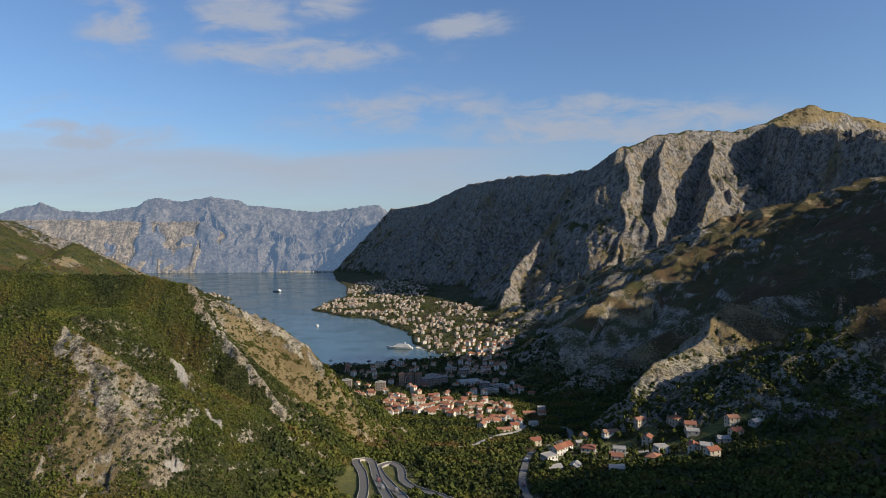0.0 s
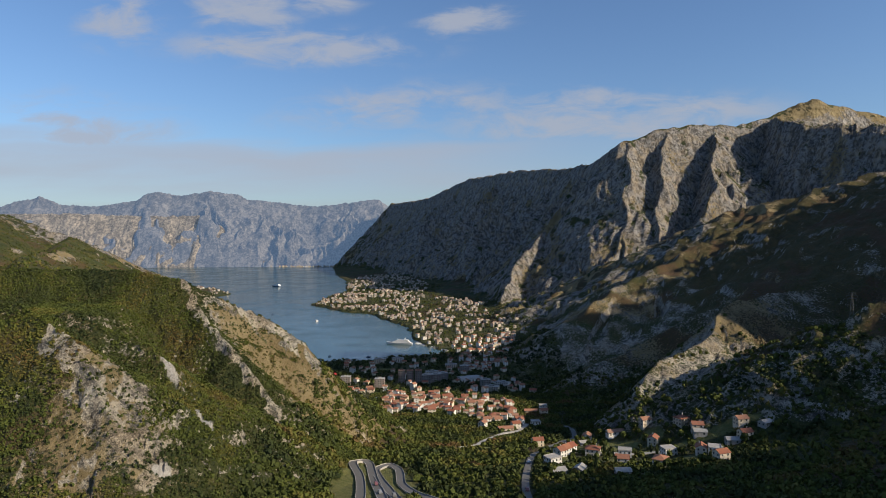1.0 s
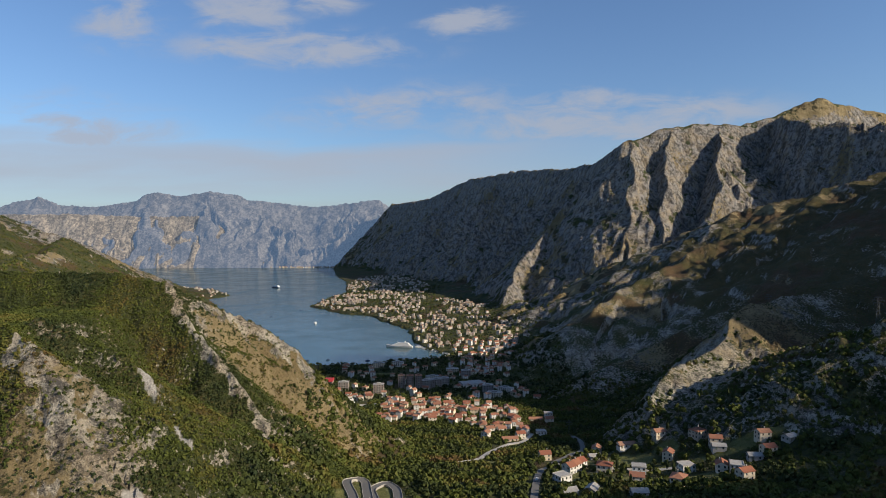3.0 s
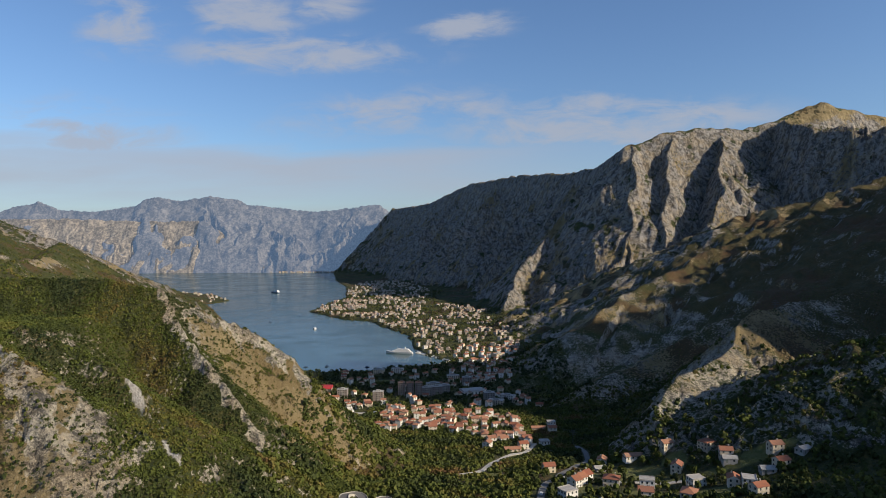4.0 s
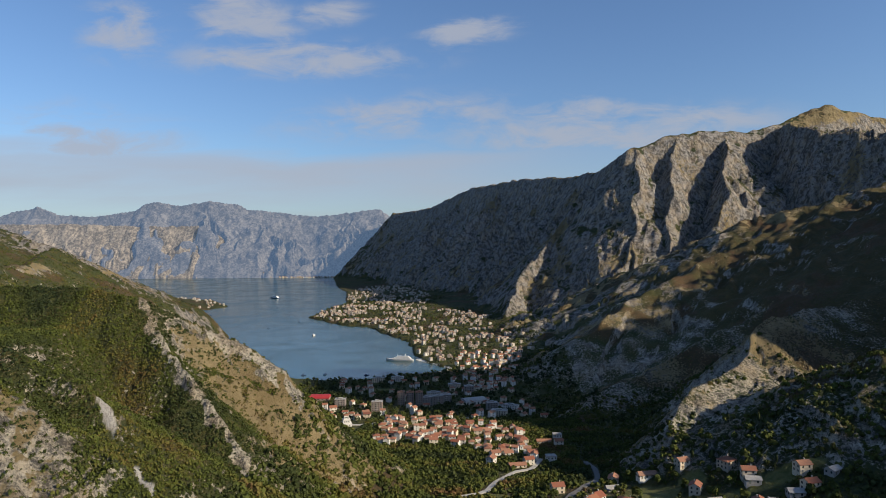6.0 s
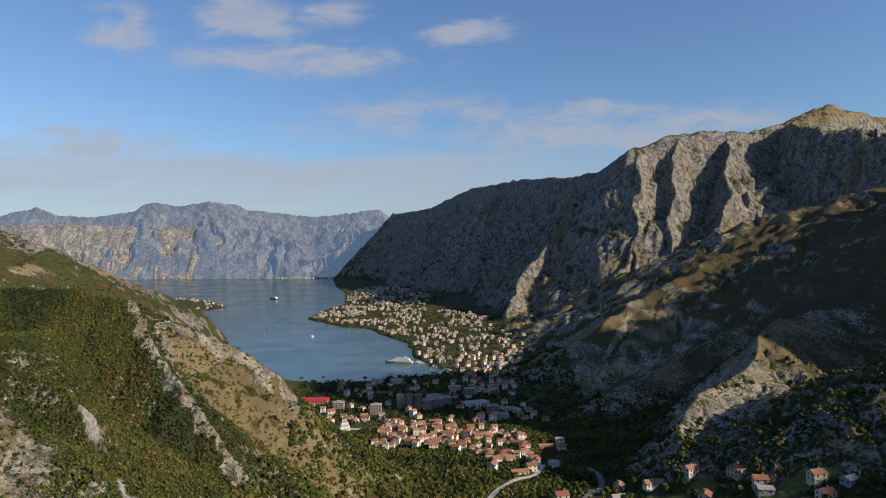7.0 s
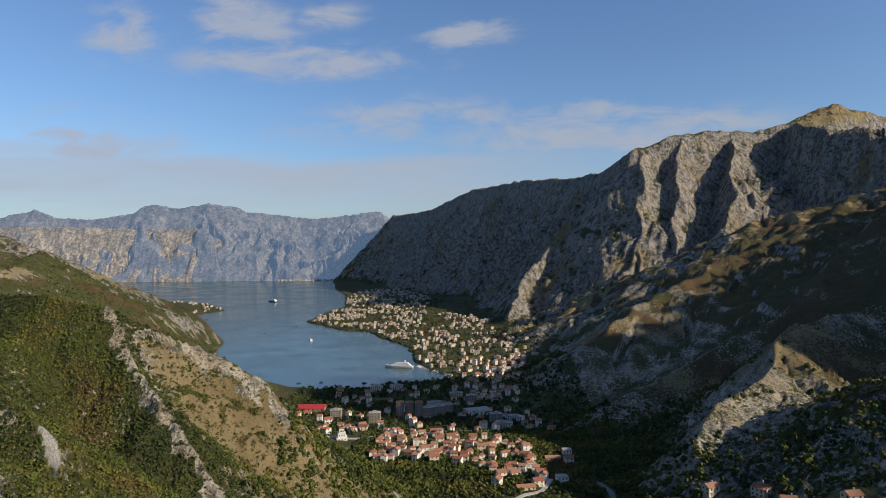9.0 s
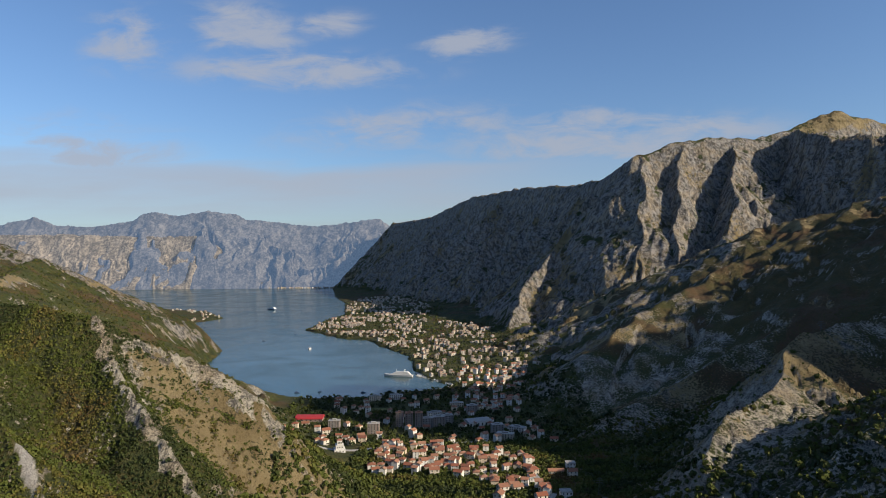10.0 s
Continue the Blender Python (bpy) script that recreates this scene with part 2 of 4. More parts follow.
def land(X, Y, fine=True):
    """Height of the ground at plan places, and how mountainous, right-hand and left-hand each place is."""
    X, Y = np.asarray(X, np.float32), np.asarray(Y, np.float32)
    sd = shore_distance(X, Y) + 9 * fbm(X / 60, Y / 60, 3, 5)
    base = np.interp(Y, FLOOR_Y, FLOOR_Z)
    base = base + 0.16 * np.clip(X - 130, 0, 400) * np.clip((1000 - Y) / 400, 0, 1) + 0.10 * np.clip(-X - 90, 0, 300) * np.clip((800 - Y) / 300, 0, 1)
    base = base + 0.05 * np.clip(sd, 0, 500) * np.clip((Y - 1000) / 300, 0, 1)
    wx, wy = X + 14 * fbm(X / 90, Y / 90, 3, 11), Y + 14 * fbm(X / 90, Y / 90, 3, 12)
    bx, by = X + 40 * fbm(X / 260, Y / 260, 3, 21), Y + 40 * fbm(X / 260, Y / 260, 3, 22)
    right = crest(bx * 0.35 + X * 0.65, by * 0.35 + Y * 0.65, RIGHT_RANGE, (1.08, 0.95), 80, 50, 60, 210, 3, 24)
    for i, (x, y, z) in enumerate(RIB_FEET):
        u, dx = (0.0, 150.0, 300.0, 460.0), -0.78 + 0.10 * math.sin(i * 2.3)
        lift = 44 + 24 * math.sin(i * 1.7)
        spur = [(x + dx * v, y - 0.62 * v, z - (16 if v < 1 else 62 + 0.84 * v) + lift * math.sin(math.pi * min(1, v / 470))) for v in u]
        right = blend_max(right, crest(wx, wy, spur, 1.25, 8, 12, 16, 60, 140 + i), 10)
    for pts, k, c, w, r, ln, sd_ in ((BUTTRESS_LEFT, (1.4, 1.6), 14, 16, 30, 60, 160), (BUTTRESS_MIDDLE, (1.4, 1.7), 10, 14, 28, 55, 163), (BUTTRESS_RIGHT, (1.0, 1.7), 14, 16, 30, 62, 166),
                                     (CLIFF_EDGE, (0.22, 1.9), 6, 14, 26, 60, 169)):
        right = blend_max(right, crest(wx, wy, pts, k, c, w, r, ln, sd_), 9)
    for pts, k, c, w, r, ln, sd_ in ((SHELF_SPUR[:5], (0.55, 0.40), 2, 10, 10, 70, 13), (SHELF_SPUR[4:], (0.7, 0.8), 8, 12, 14, 70, 14), (KNOB_SPUR, 0.95, 20, 20, 22, 70, 17), (PATCH_SPUR, 0.9, 12, 20, 16, 70, 19)):
        right = blend_max(right, crest(wx, wy, pts, k, c, w, r, ln, sd_), 14)
    dark = crest(wx, wy, DARK_RANGE, (0.42, 0.55), 6, 40, 14, 90, 23)
    for pts, k, c, w, r, ln, sd_ in ((RIB_SPUR, (0.40, 0.5), 4, 10, 7, 50, 29), (LIT_SPUR, (0.36, 0.95), 5, 9, 8, 36, 31), (NEAR_SLOPE, (0.55, 0.55), 6, 14, 9, 45, 37)):
        dark = blend_max(dark, crest(X * 0.6 + wx * 0.4, Y * 0.6 + wy * 0.4, pts, k, c, w, r, ln, sd_), 7)
    hx, hy = X * 0.75 + wx * 0.25, Y * 0.75 + wy * 0.25
    left = crest(hx, hy, HILL_TOP, (0.75, 0.92), 3, 8, 6, 30, 41)
    left = blend_max(left, crest(hx, hy, HILL_NOSE, (1.1, 0.95), 4, 6, 5, 26, 42), 4)
    left = blend_max(left, crest(hx, hy, [(x, y, z - 1.5) for x, y, z in HILL_RIB], (0.85, 0.90), 1, 5, 2, 14, 43), 3)
    left = blend_max(left, crest(hx, hy, NEAR_RIB, (0.55, 0.66), 5, 8, 7, 32, 47), 5)
    left = blend_max(left, crest(hx, hy, HILL_FACE, (0.75, 0.85), 4, 6, 4, 22, 44), 4)
    plateau = 172 + 0.05 * (-X - 200) + 4 * fbm(X / 50, Y / 50, 3, 48)
    left = blend_max(left, np.minimum(plateau, 172 - 0.9 * np.maximum(X + 215, 0)) - 0.8 * np.maximum(300 - Y, 0) - 0.6 * np.maximum(Y - 470, 0), 5)
    fin = crest(X + 1.5 * fbm(X / 9, Y / 9, 2, 45), Y + 1.5 * fbm(X / 9, Y / 9, 2, 46), HILL_RIB, (1.5, 2.6), 2, 2, 3, 12, 43)
    left = blend_max(left, fin + 2.2 * fbm(X / 11, Y / 11, 2, 49), 1.0)
    dark = np.maximum(dark, crest(wx, wy, EAST_SHADE_WALL, 2.3, 4, 40, 5, 90, 39))
    back = crest(wx, wy, BACK_RIDGE, (0.42, 0.55), 8, 30, 4, 110, 53, 40)
    back = blend_max(back, crest(wx, wy, BACK_SHOULDER, 0.55, 5, 20, 10, 60, 57), 8)
    back = blend_max(back, crest(wx, wy, BACK_NOSE, (0.5, 0.75), 4, 14, 8, 60, 59), 8)
    H = base
    for part_, k in ((right, 16), (dark, 10), (left, 8), (back, 12)):
        H = blend_max(H, part_, k)
    wild = np.clip((H - base) / 12, 0, 1)
    if fine:
        far = np.clip((np.hypot(X, Y) - 300) / 1200, 0, 1)
        off = -crest(X, Y, [(x, y, 0.0) for x, y, _ in RIGHT_RANGE], 1.0)
        H = H + wild * (1.6 + 2.6 * far) * (0.2 + 0.8 * smooth_step(off, 5, 60)) * ((ridged(X / 22, Y / 22, 5, 61, 0.6) - 0.7) * 2 * (1 - far) + (ridged(X / 95, Y / 95, 3, 62, 0.6) - 0.7) * 3 * far)
        crag = smooth_step(X, 120, 260) * far * (0.12 + 0.88 * smooth_step(off, 15, 110)) * (1 - smooth_step(X, 850, 1000) * smooth_step(1700 - Y, 0, 200))
        H = H + wild * far * smooth_step(X, -300, 0) * 7 * fbm(X / 75, Y / 75, 3, 64)
        strike, fall = 0.62 * wx - 0.78 * wy, 0.78 * wx + 0.62 * wy
        H = H + wild * crag * (26 * (ridged(strike / 120, fall / 420, 4, 63, 0.55) - 0.72) + 9 * (ridged(strike / 34, fall / 90, 3, 65, 0.6) - 0.72))
        H = H + wild * 0.9 * (1 - far) * fbm(X / 7, Y / 7, 3, 67) + (1 - wild) * 0.8 * fbm(X / 40, Y / 40, 3, 71)
    H = np.minimum(H, 1.2 + 1.1 * np.maximum(sd, 0))
    return np.where(sd > 0, H, -1 - np.minimum(0.3 * -sd, 14)), wild, sd


# ---------------- materials ----------------
def material(name, rough=0.9):
    m = bpy.data.materials.new(name)
    m.use_nodes = True
    N = Nodes(m.node_tree)
    shader = N.add("ShaderNodeBsdfPrincipled", Roughness=rough)
    shader.inputs["Specular IOR Level"].default_value = 0.25
    N.link(shader.outputs[0], N.add("ShaderNodeOutputMaterial").inputs[0])
    return m, N, shader


def bump(N, shader, height, distance, strength=1.0):
    b = N.add("ShaderNodeBump", Height=height, Distance=distance, Strength=strength)
    N.link(b.outputs[0], shader.inputs["Normal"])


def ground_material():
    m, N, s = material("limestone_and_scrub", 0.95)
    pos = N.add("ShaderNodeNewGeometry").outputs["Position"]

    def mask(name):
        a = N.add("ShaderNodeAttribute")
        a.attribute_name = name
        return a.outputs["Fac"]

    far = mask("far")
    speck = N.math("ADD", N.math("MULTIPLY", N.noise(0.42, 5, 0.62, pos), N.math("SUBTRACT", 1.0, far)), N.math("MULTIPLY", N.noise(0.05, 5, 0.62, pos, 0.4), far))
    patch = N.noise(0.035, 5, 0.6, pos)
    veins = N.noise(0.10, 5, 0.62, pos, 0.6)
    tall = N.add("ShaderNodeVectorMath", Vector=pos)
    tall.operation = "MULTIPLY"
    tall.inputs[1].default_value = (1.0, 1.0, 0.28)
    flutes = N.noise(0.08, 6, 0.70, tall.outputs[0], 0.7)
    near = N.math("SUBTRACT", 1.0, far)
    seams = N.math("ADD", N.math("MULTIPLY", N.noise(0.7, 6, 0.72, pos, 1.0), near), N.math("MULTIPLY", flutes, far))
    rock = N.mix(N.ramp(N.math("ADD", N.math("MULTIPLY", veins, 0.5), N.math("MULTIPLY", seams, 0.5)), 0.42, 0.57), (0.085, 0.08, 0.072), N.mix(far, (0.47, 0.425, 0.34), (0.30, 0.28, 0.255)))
    rock = N.mix(N.ramp(patch, 0.42, 0.66, 0.0, 0.60), rock, N.mix(N.ramp(seams, 0.38, 0.62), (0.12, 0.09, 0.055), (0.40, 0.315, 0.20)))
    dry = N.mix(N.ramp(patch, 0.3, 0.7), (0.180, 0.135, 0.066), (0.290, 0.228, 0.120))
    scrub = N.mix(N.ramp(patch, 0.35, 0.65), (0.060, 0.070, 0.017), (0.105, 0.090, 0.027))
    scrub = N.mix(N.ramp(speck, 0.35, 0.7), scrub, (0.035, 0.047, 0.02))
    rust = N.mix(N.ramp(speck, 0.4, 0.65), (0.105, 0.062, 0.032), (0.07, 0.058, 0.028))
    scrub = N.mix(mask("rust"), scrub, rust)
    cover = N.ramp(N.math("ADD", mask("green"), N.math("MULTIPLY", N.math("SUBTRACT", speck, 0.5), 2.2)), 0.40, 0.62)
    tan = N.ramp(N.math("ADD", mask("dry"), N.math("MULTIPLY", N.math("SUBTRACT", veins, 0.5), 1.6)), 0.38, 0.62)
    colour = N.mix(cover, N.mix(tan, rock, dry), scrub)
    colour = N.mix(mask("scree"), colour, N.mix(N.ramp(speck, 0.3, 0.7), (0.40, 0.37, 0.33), (0.56, 0.53, 0.48)))
    colour = N.mix(mask("lawn"), colour, N.mix(N.ramp(speck, 0.3, 0.7), (0.115, 0.130, 0.036), (0.190, 0.180, 0.065)))
    N.link(colour, s.inputs["Base Color"])
    bump(N, s, N.math("ADD", N.math("ADD", N.math("MULTIPLY", N.noise(0.25, 6, 0.7, pos), near), N.math("MULTIPLY", seams, 0.6)), N.math("MULTIPLY", N.math("ADD", flutes, N.math("MULTIPLY", N.noise(0.03, 5, 0.62, tall.outputs[0]), 1.4)), N.math("MULTIPLY", far, 4.0))), 3.0, 1.0)
    return m


def far_material(name, light, haze_glow, strength):
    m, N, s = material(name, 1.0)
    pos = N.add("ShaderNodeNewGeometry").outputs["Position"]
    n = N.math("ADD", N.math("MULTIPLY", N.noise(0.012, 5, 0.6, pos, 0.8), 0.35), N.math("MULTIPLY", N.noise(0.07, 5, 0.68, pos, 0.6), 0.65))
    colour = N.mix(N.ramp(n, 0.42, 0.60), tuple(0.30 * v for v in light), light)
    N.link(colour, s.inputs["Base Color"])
    # blue emission stands in for the haze before the distant rock
    s.inputs["Emission Color"].default_value = (*haze_glow, 1)
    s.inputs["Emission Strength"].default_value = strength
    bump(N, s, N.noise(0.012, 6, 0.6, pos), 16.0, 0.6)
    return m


def water_material():
    m, N, s = material("bay_water", 0.12)
    pos = N.add("ShaderNodeNewGeometry").outputs["Position"]
    N.link(N.mix(N.ramp(N.noise(0.004, 4, 0.6, pos), 0.3, 0.7), (0.026, 0.066, 0.070), (0.036, 0.078, 0.080)), s.inputs["Base Color"])
    s.inputs["Specular IOR Level"].default_value = 0.5
    N.link(N.ramp(N.noise(0.006, 5, 0.6, pos, 1.0), 0.3, 0.7, 0.10, 0.26), s.inputs["Roughness"])
    bump(N, s, N.noise(0.25, 4, 0.6, pos), 0.5, 0.35)
    return m


GROUND, WATER = ground_material(), water_material()
# rock colour, then the haze emission: bluer and stronger on the farther range
FAR = far_material("hazy_distant_limestone", (0.15, 0.135, 0.115), (0.17, 0.28, 0.47), 0.36)
FAR_NEARER = far_material("hazy_limestone_across_the_bay", (0.30, 0.25, 0.19), (0.20, 0.27, 0.38), 0.22)


def sheet(name, verts, cols, wrap, mat, attributes=()):
    """A mesh over a grid of places, row after row, smooth shaded."""
    rows = len(verts) // cols
    i = np.arange(rows * cols).reshape(rows, cols)
    if wrap:
        a, b, c, d = i[:-1], np.roll(i, -1, 1)[:-1], np.roll(i, -1, 1)[1:], i[1:]
    else:
        a, b, c, d = i[:-1, :-1], i[:-1, 1:], i[1:, 1:], i[1:, :-1]
    quads = np.stack([a, b, c, d], -1).reshape(-1, 4)
    me = bpy.data.meshes.new(name)
    me.vertices.add(len(verts)), me.loops.add(quads.size), me.polygons.add(len(quads))
    me.vertices.foreach_set("co", np.asarray(verts, np.float32).ravel())
    me.loops.foreach_set("vertex_index", quads.ravel().astype(np.int32))
    me.polygons.foreach_set("loop_start", np.arange(0, quads.size, 4, dtype=np.int32))
    me.polygons.foreach_set("loop_total", np.full(len(quads), 4, np.int32))
    me.update()
    me.polygons.foreach_set("use_smooth", np.ones(len(quads), bool))
    for key, values in attributes:
        me.attributes.new(key, "FLOAT", "POINT").data.foreach_set("value", np.asarray(values, np.float32).ravel())
    me.materials.append(mat)
    me.validate()
    return new(name, me)


# ---------------- ground ----------------
def smooth(a, lo, hi):
    t = np.clip((a - lo) / (hi - lo), 0, 1)
    return t * t * (3 - 2 * t)


def blob(X, Y, x, y, rx, ry, turn=0.0):
    c, s = math.cos(radians(turn)), math.sin(radians(turn))
    u, v = (X - x) * c + (Y - y) * s, -(X - x) * s + (Y - y) * c
    return np.exp(-((u / rx) ** 2 + (v / ry) ** 2))


def cover(X, Y, Z, slope, wild):
    """What grows where: shares of scrub, dry grass, rust-brown scrub and bare scree."""
    n1, n2 = fbm(X / 45, Y / 45, 4, 81), fbm(X / 130, Y / 130, 3, 83)
    leftish = smooth(-X, -20, 40) * smooth(2300 - Y, 0, 100)
    rightish = smooth(X, 90, 160) * smooth(1600 - Y, 0, 400)
    valley = 1 - wild
    green = 0.50 + 0.40 * n1 - 0.45 * smooth(slope, 0.7, 1.5)
    # right slopes: dark scrub, thickened to deepen the shade they lie in
    green = green + valley * 0.5 + leftish * 0.30 + rightish * 0.06 + 0.25 * smooth(X, 180, 260) * smooth(520 - Y, 0, 80) + 0.32 * smooth(X, 330, 520) * smooth(1450 - Y, 0, 200)
    rough_ = 0.75 + 1.1 * fbm(X / 14, Y / 14, 3, 85)
    green = green - rough_ * (0.46 * blob(X, Y, -170, 262, 26, 44, 20) + 0.36 * blob(X, Y, -142, 235, 24, 30))
    nose = np.maximum.reduce([blob(X, Y, -142, 428, 24, 20), blob(X, Y, -116, 406, 26, 26), blob(X, Y, -90, 398, 26, 32), blob(X, Y, -76, 428, 30, 34)])
    nose = nose * smooth(0.77 * (X + 138) + 0.64 * (Y - 377), 0, 6)
    green = green - (0.6 + 0.5 * rough_) * nose * 0.95
    green = green + 0.6 * blob(X, Y, -135, 340, 16, 60, -40) + 0.5 * blob(X, Y, -260, 400, 140, 60)
    green = green - rough_ * (1.7 * blob(X, Y, -770, 1425, 170, 120) + 1.2 * blob(X, Y, -960, 1720, 170, 260, -25) + 1.2 * blob(X, Y, -578, 942, 22, 75, 15)) - 0.28 * rough_ * blob(X, Y, 230, 585, 60, 100, -38)
    green = green + 0.28 * smooth(-X, 300, 420) * smooth(Y, 430, 520)
    # thinner scrub on the far range: paler ground in place of haze
    green = green - 0.16 * smooth(Y, 2200, 3200) * smooth(X, -800, -600)
    dry = 0.36 + 0.5 * n2 + 0.15 * blob(X, Y, -110, 425, 30, 40) - 0.2 * blob(X, Y, -160, 255, 40, 50) - 0.3 * smooth(slope, 0.9, 1.5)
    dry = dry + 0.3 * blob(X, Y, 290, 630, 90, 90) + 0.55 * nose + 0.25 * blob(X, Y, -165, 262, 40, 60) + 0.9 * blob(X, Y, 715, 1385, 90, 45, -10) + 0.6 * blob(X, Y, 560, 1560, 90, 60, -40) + 0.8 * blob(X, Y, 345, 2115, 45, 40) + 0.7 * smooth(Z, 600, 640) + 0.5 * blob(X, Y, 420, 1560, 120, 60, 40)
    rust = smooth(n2 + 0.5 * n1, 0.15, 0.6) * 0.8 + 0.5 * smooth(X, 250, 500) * smooth(1500 - Y, 0, 200) + 0.6 * blob(X, Y, -150, 352, 12, 60, 42)
    scree = np.zeros_like(X)
    for x, y, rx, ry, a in ((-150, 313, 2.2, 11, 48), (-121, 287, 1.6, 9, 50), (-124, 243, 4, 4, 0), (-127, 293, 1.5, 3, 40)):
        scree = np.maximum(scree, smooth(blob(X, Y, x, y, rx, ry, a) + 0.12 * fbm(X / 3, Y / 3, 2, 91), 0.35, 0.5))
    bare = np.zeros_like(X)
    for pts, w in ((HILL_RIB, 3.4), ([(-150, 450, 0), (-120, 452, 0), (-95, 448, 0), (-74, 438, 0), (-60, 424, 0)], 10.0), ([(-88, 395, 0), (-70, 398, 0), (-58, 410, 0)], 6.0), ([(-200, 292, 0), (-176, 276, 0), (-158, 258, 0)], 7.0)):
        bare = np.maximum(bare, smooth(crest(X, Y, [(x, y, 0.0) for x, y, _ in pts], 1.0) + w * 1.2 * fbm(X / 8, Y / 8, 3, 95), -w, -w * 0.3))
    green, dry = green - 0.9 * bare, dry - 0.7 * bare
    lawn = np.zeros_like(X)
    for x, y, rx, ry, a in ((124, 430, 19, 24, 0), (152, 434, 9, 12, 0), (132, 396, 14, 7, 10), (165, 398, 9, 7, 0), (92, 424, 8, 10, 0), (110, 368, 10, 7, 0), (82, 340, 9, 7, 0), (100, 480, 9, 14, 0), (-37, 296, 24, 62, 4), (150, 358, 22, 9, 0), (190, 398, 26, 9, 0), (75, 372, 9, 22, -20), (108, 405, 10, 9, 0), (30, 428, 8, 14, 60), (-100, 990, 24, 12, 0)):
        lawn = np.maximum(lawn, smooth(blob(X, Y, x, y, rx, ry, a) + 0.10 * fbm(X / 6, Y / 6, 2, 93), 0.40, 0.52))
    return np.clip(green, 0, 1), np.clip(dry, 0, 1), np.clip(rust, 0, 1), scree, lawn


ORIGIN_Y = -60.0
fine_a = np.linspace(-39, 39, 800)
angles = np.radians(np.concatenate([np.linspace(-180, -40, 90, endpoint=False), fine_a, np.linspace(40, 180, 90, endpoint=False)]))
stretch = 1 / np.maximum(np.cos(angles), 0.72)
radii = np.concatenate([[0.5, 30, 60, 90, 120, 150], 180 * np.exp(np.linspace(0, math.log(5000 / 180), 600))[1:]])
RR = radii[:, None] * stretch[None, :]
GX, GY = RR * np.sin(angles)[None, :], ORIGIN_Y + RR * np.cos(angles)[None, :]
GZ, GW, GS = land(GX, GY)
dzr = np.gradient(GZ, axis=0) / np.maximum(np.gradient(RR, axis=0), 1e-3)
dza = np.gradient(GZ, axis=1) / np.maximum(RR * np.gradient(angles)[None, :], 0.2)
SLOPE = np.hypot(dzr, dza)
green, dry, rust, scree, lawn = cover(GX, GY, GZ, SLOPE, GW)
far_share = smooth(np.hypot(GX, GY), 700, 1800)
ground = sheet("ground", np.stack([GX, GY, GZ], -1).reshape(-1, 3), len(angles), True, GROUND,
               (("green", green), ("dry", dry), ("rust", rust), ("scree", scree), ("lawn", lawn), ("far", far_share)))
tagged(ground, "limestone mountains and valley with scrub and dry grass", "ground", kind="structure")

# the far side of the bay
FAR_BACK = [(-4200, 4920, 440), (-3406, 4920, 455), (-3101, 4920, 536), (-2928, 4920, 475), (-2668, 4920, 458), (-2473, 4920, 480), (-2190, 4920, 565), (-2060, 4920, 535), (-1930, 4920, 552),
            (-1756, 4920, 575), (-1497, 4920, 506), (-1151, 4920, 462), (-978, 4920, 447), (-760, 4900, 470), (-560, 4880, 502), (-348, 4880, 440), (200, 4900, 420)]
FAR_FRONT = [(-4200, 4790, 410), (-2757, 4790, 397), (-2228, 4780, 375), (-1846, 4760, 381), (-1589, 4720, 240), (-1370, 4650, 75), (-1220, 4575, 1)]
FAR_LINK = [(-900, 4905, 430), (-850, 4800, 280), (-800, 4700, 130), (-780, 4600, 20)]
fx = np.linspace(-4000, 150, 1000)[None, :] * np.ones((80, 1))
fy = np.linspace(4545, 4935, 80)[:, None] * np.ones((1, 1000))
fwx, fwy = fx + 60 * fbm(fx / 200, fy / 90, 3, 101), fy + 14 * fbm(fx / 160, fy / 90, 3, 102)
fz = crest(fwx, fwy, FAR_BACK, 1.25, 30, 20, 140, 240, 103)
fz = blend_max(fz, crest(fwx, fwy, FAR_LINK, 1.5, 10, 12, 40, 80, 109), 20)
fz = fz + 26 * (ridged(fx / 130, fy / 60, 4, 111, 0.5) - 0.7) * smooth(4920 - fy, 0, 40)
fz = np.minimum(fz, -2 + (fy - 4556) * 2.2 + 12 * fbm(fx / 60, fy / 60, 3, 113))
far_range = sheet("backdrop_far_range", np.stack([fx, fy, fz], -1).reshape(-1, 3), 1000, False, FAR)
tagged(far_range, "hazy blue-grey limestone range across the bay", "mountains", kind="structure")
gz = crest(fwx, fwy, FAR_FRONT, (2.6, 1.75), 10, 12, 62, 180, 107)
gz = gz + 22 * (ridged(fx / 110, fy / 60, 4, 117, 0.5) - 0.7)
gz = np.minimum(gz, -2 + (fy - 4550) * 2.2 + 12 * fbm(fx / 60, fy / 60, 3, 113))
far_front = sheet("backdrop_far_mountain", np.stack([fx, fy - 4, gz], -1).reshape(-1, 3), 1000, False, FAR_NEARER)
tagged(far_front, "rounded grey limestone mountain with haze glow across the bay", "mountains", kind="structure")

# the bay
wx_, wy_ = np.meshgrid(np.linspace(-4600, 60, 60), np.linspace(1040, 4580, 60))
water = sheet("water", np.stack([wx_, wy_, wx_ * 0], -1).reshape(-1, 3), 60, False, WATER)
tagged(water, "calm blue-green water of the bay", "water", kind="structure")


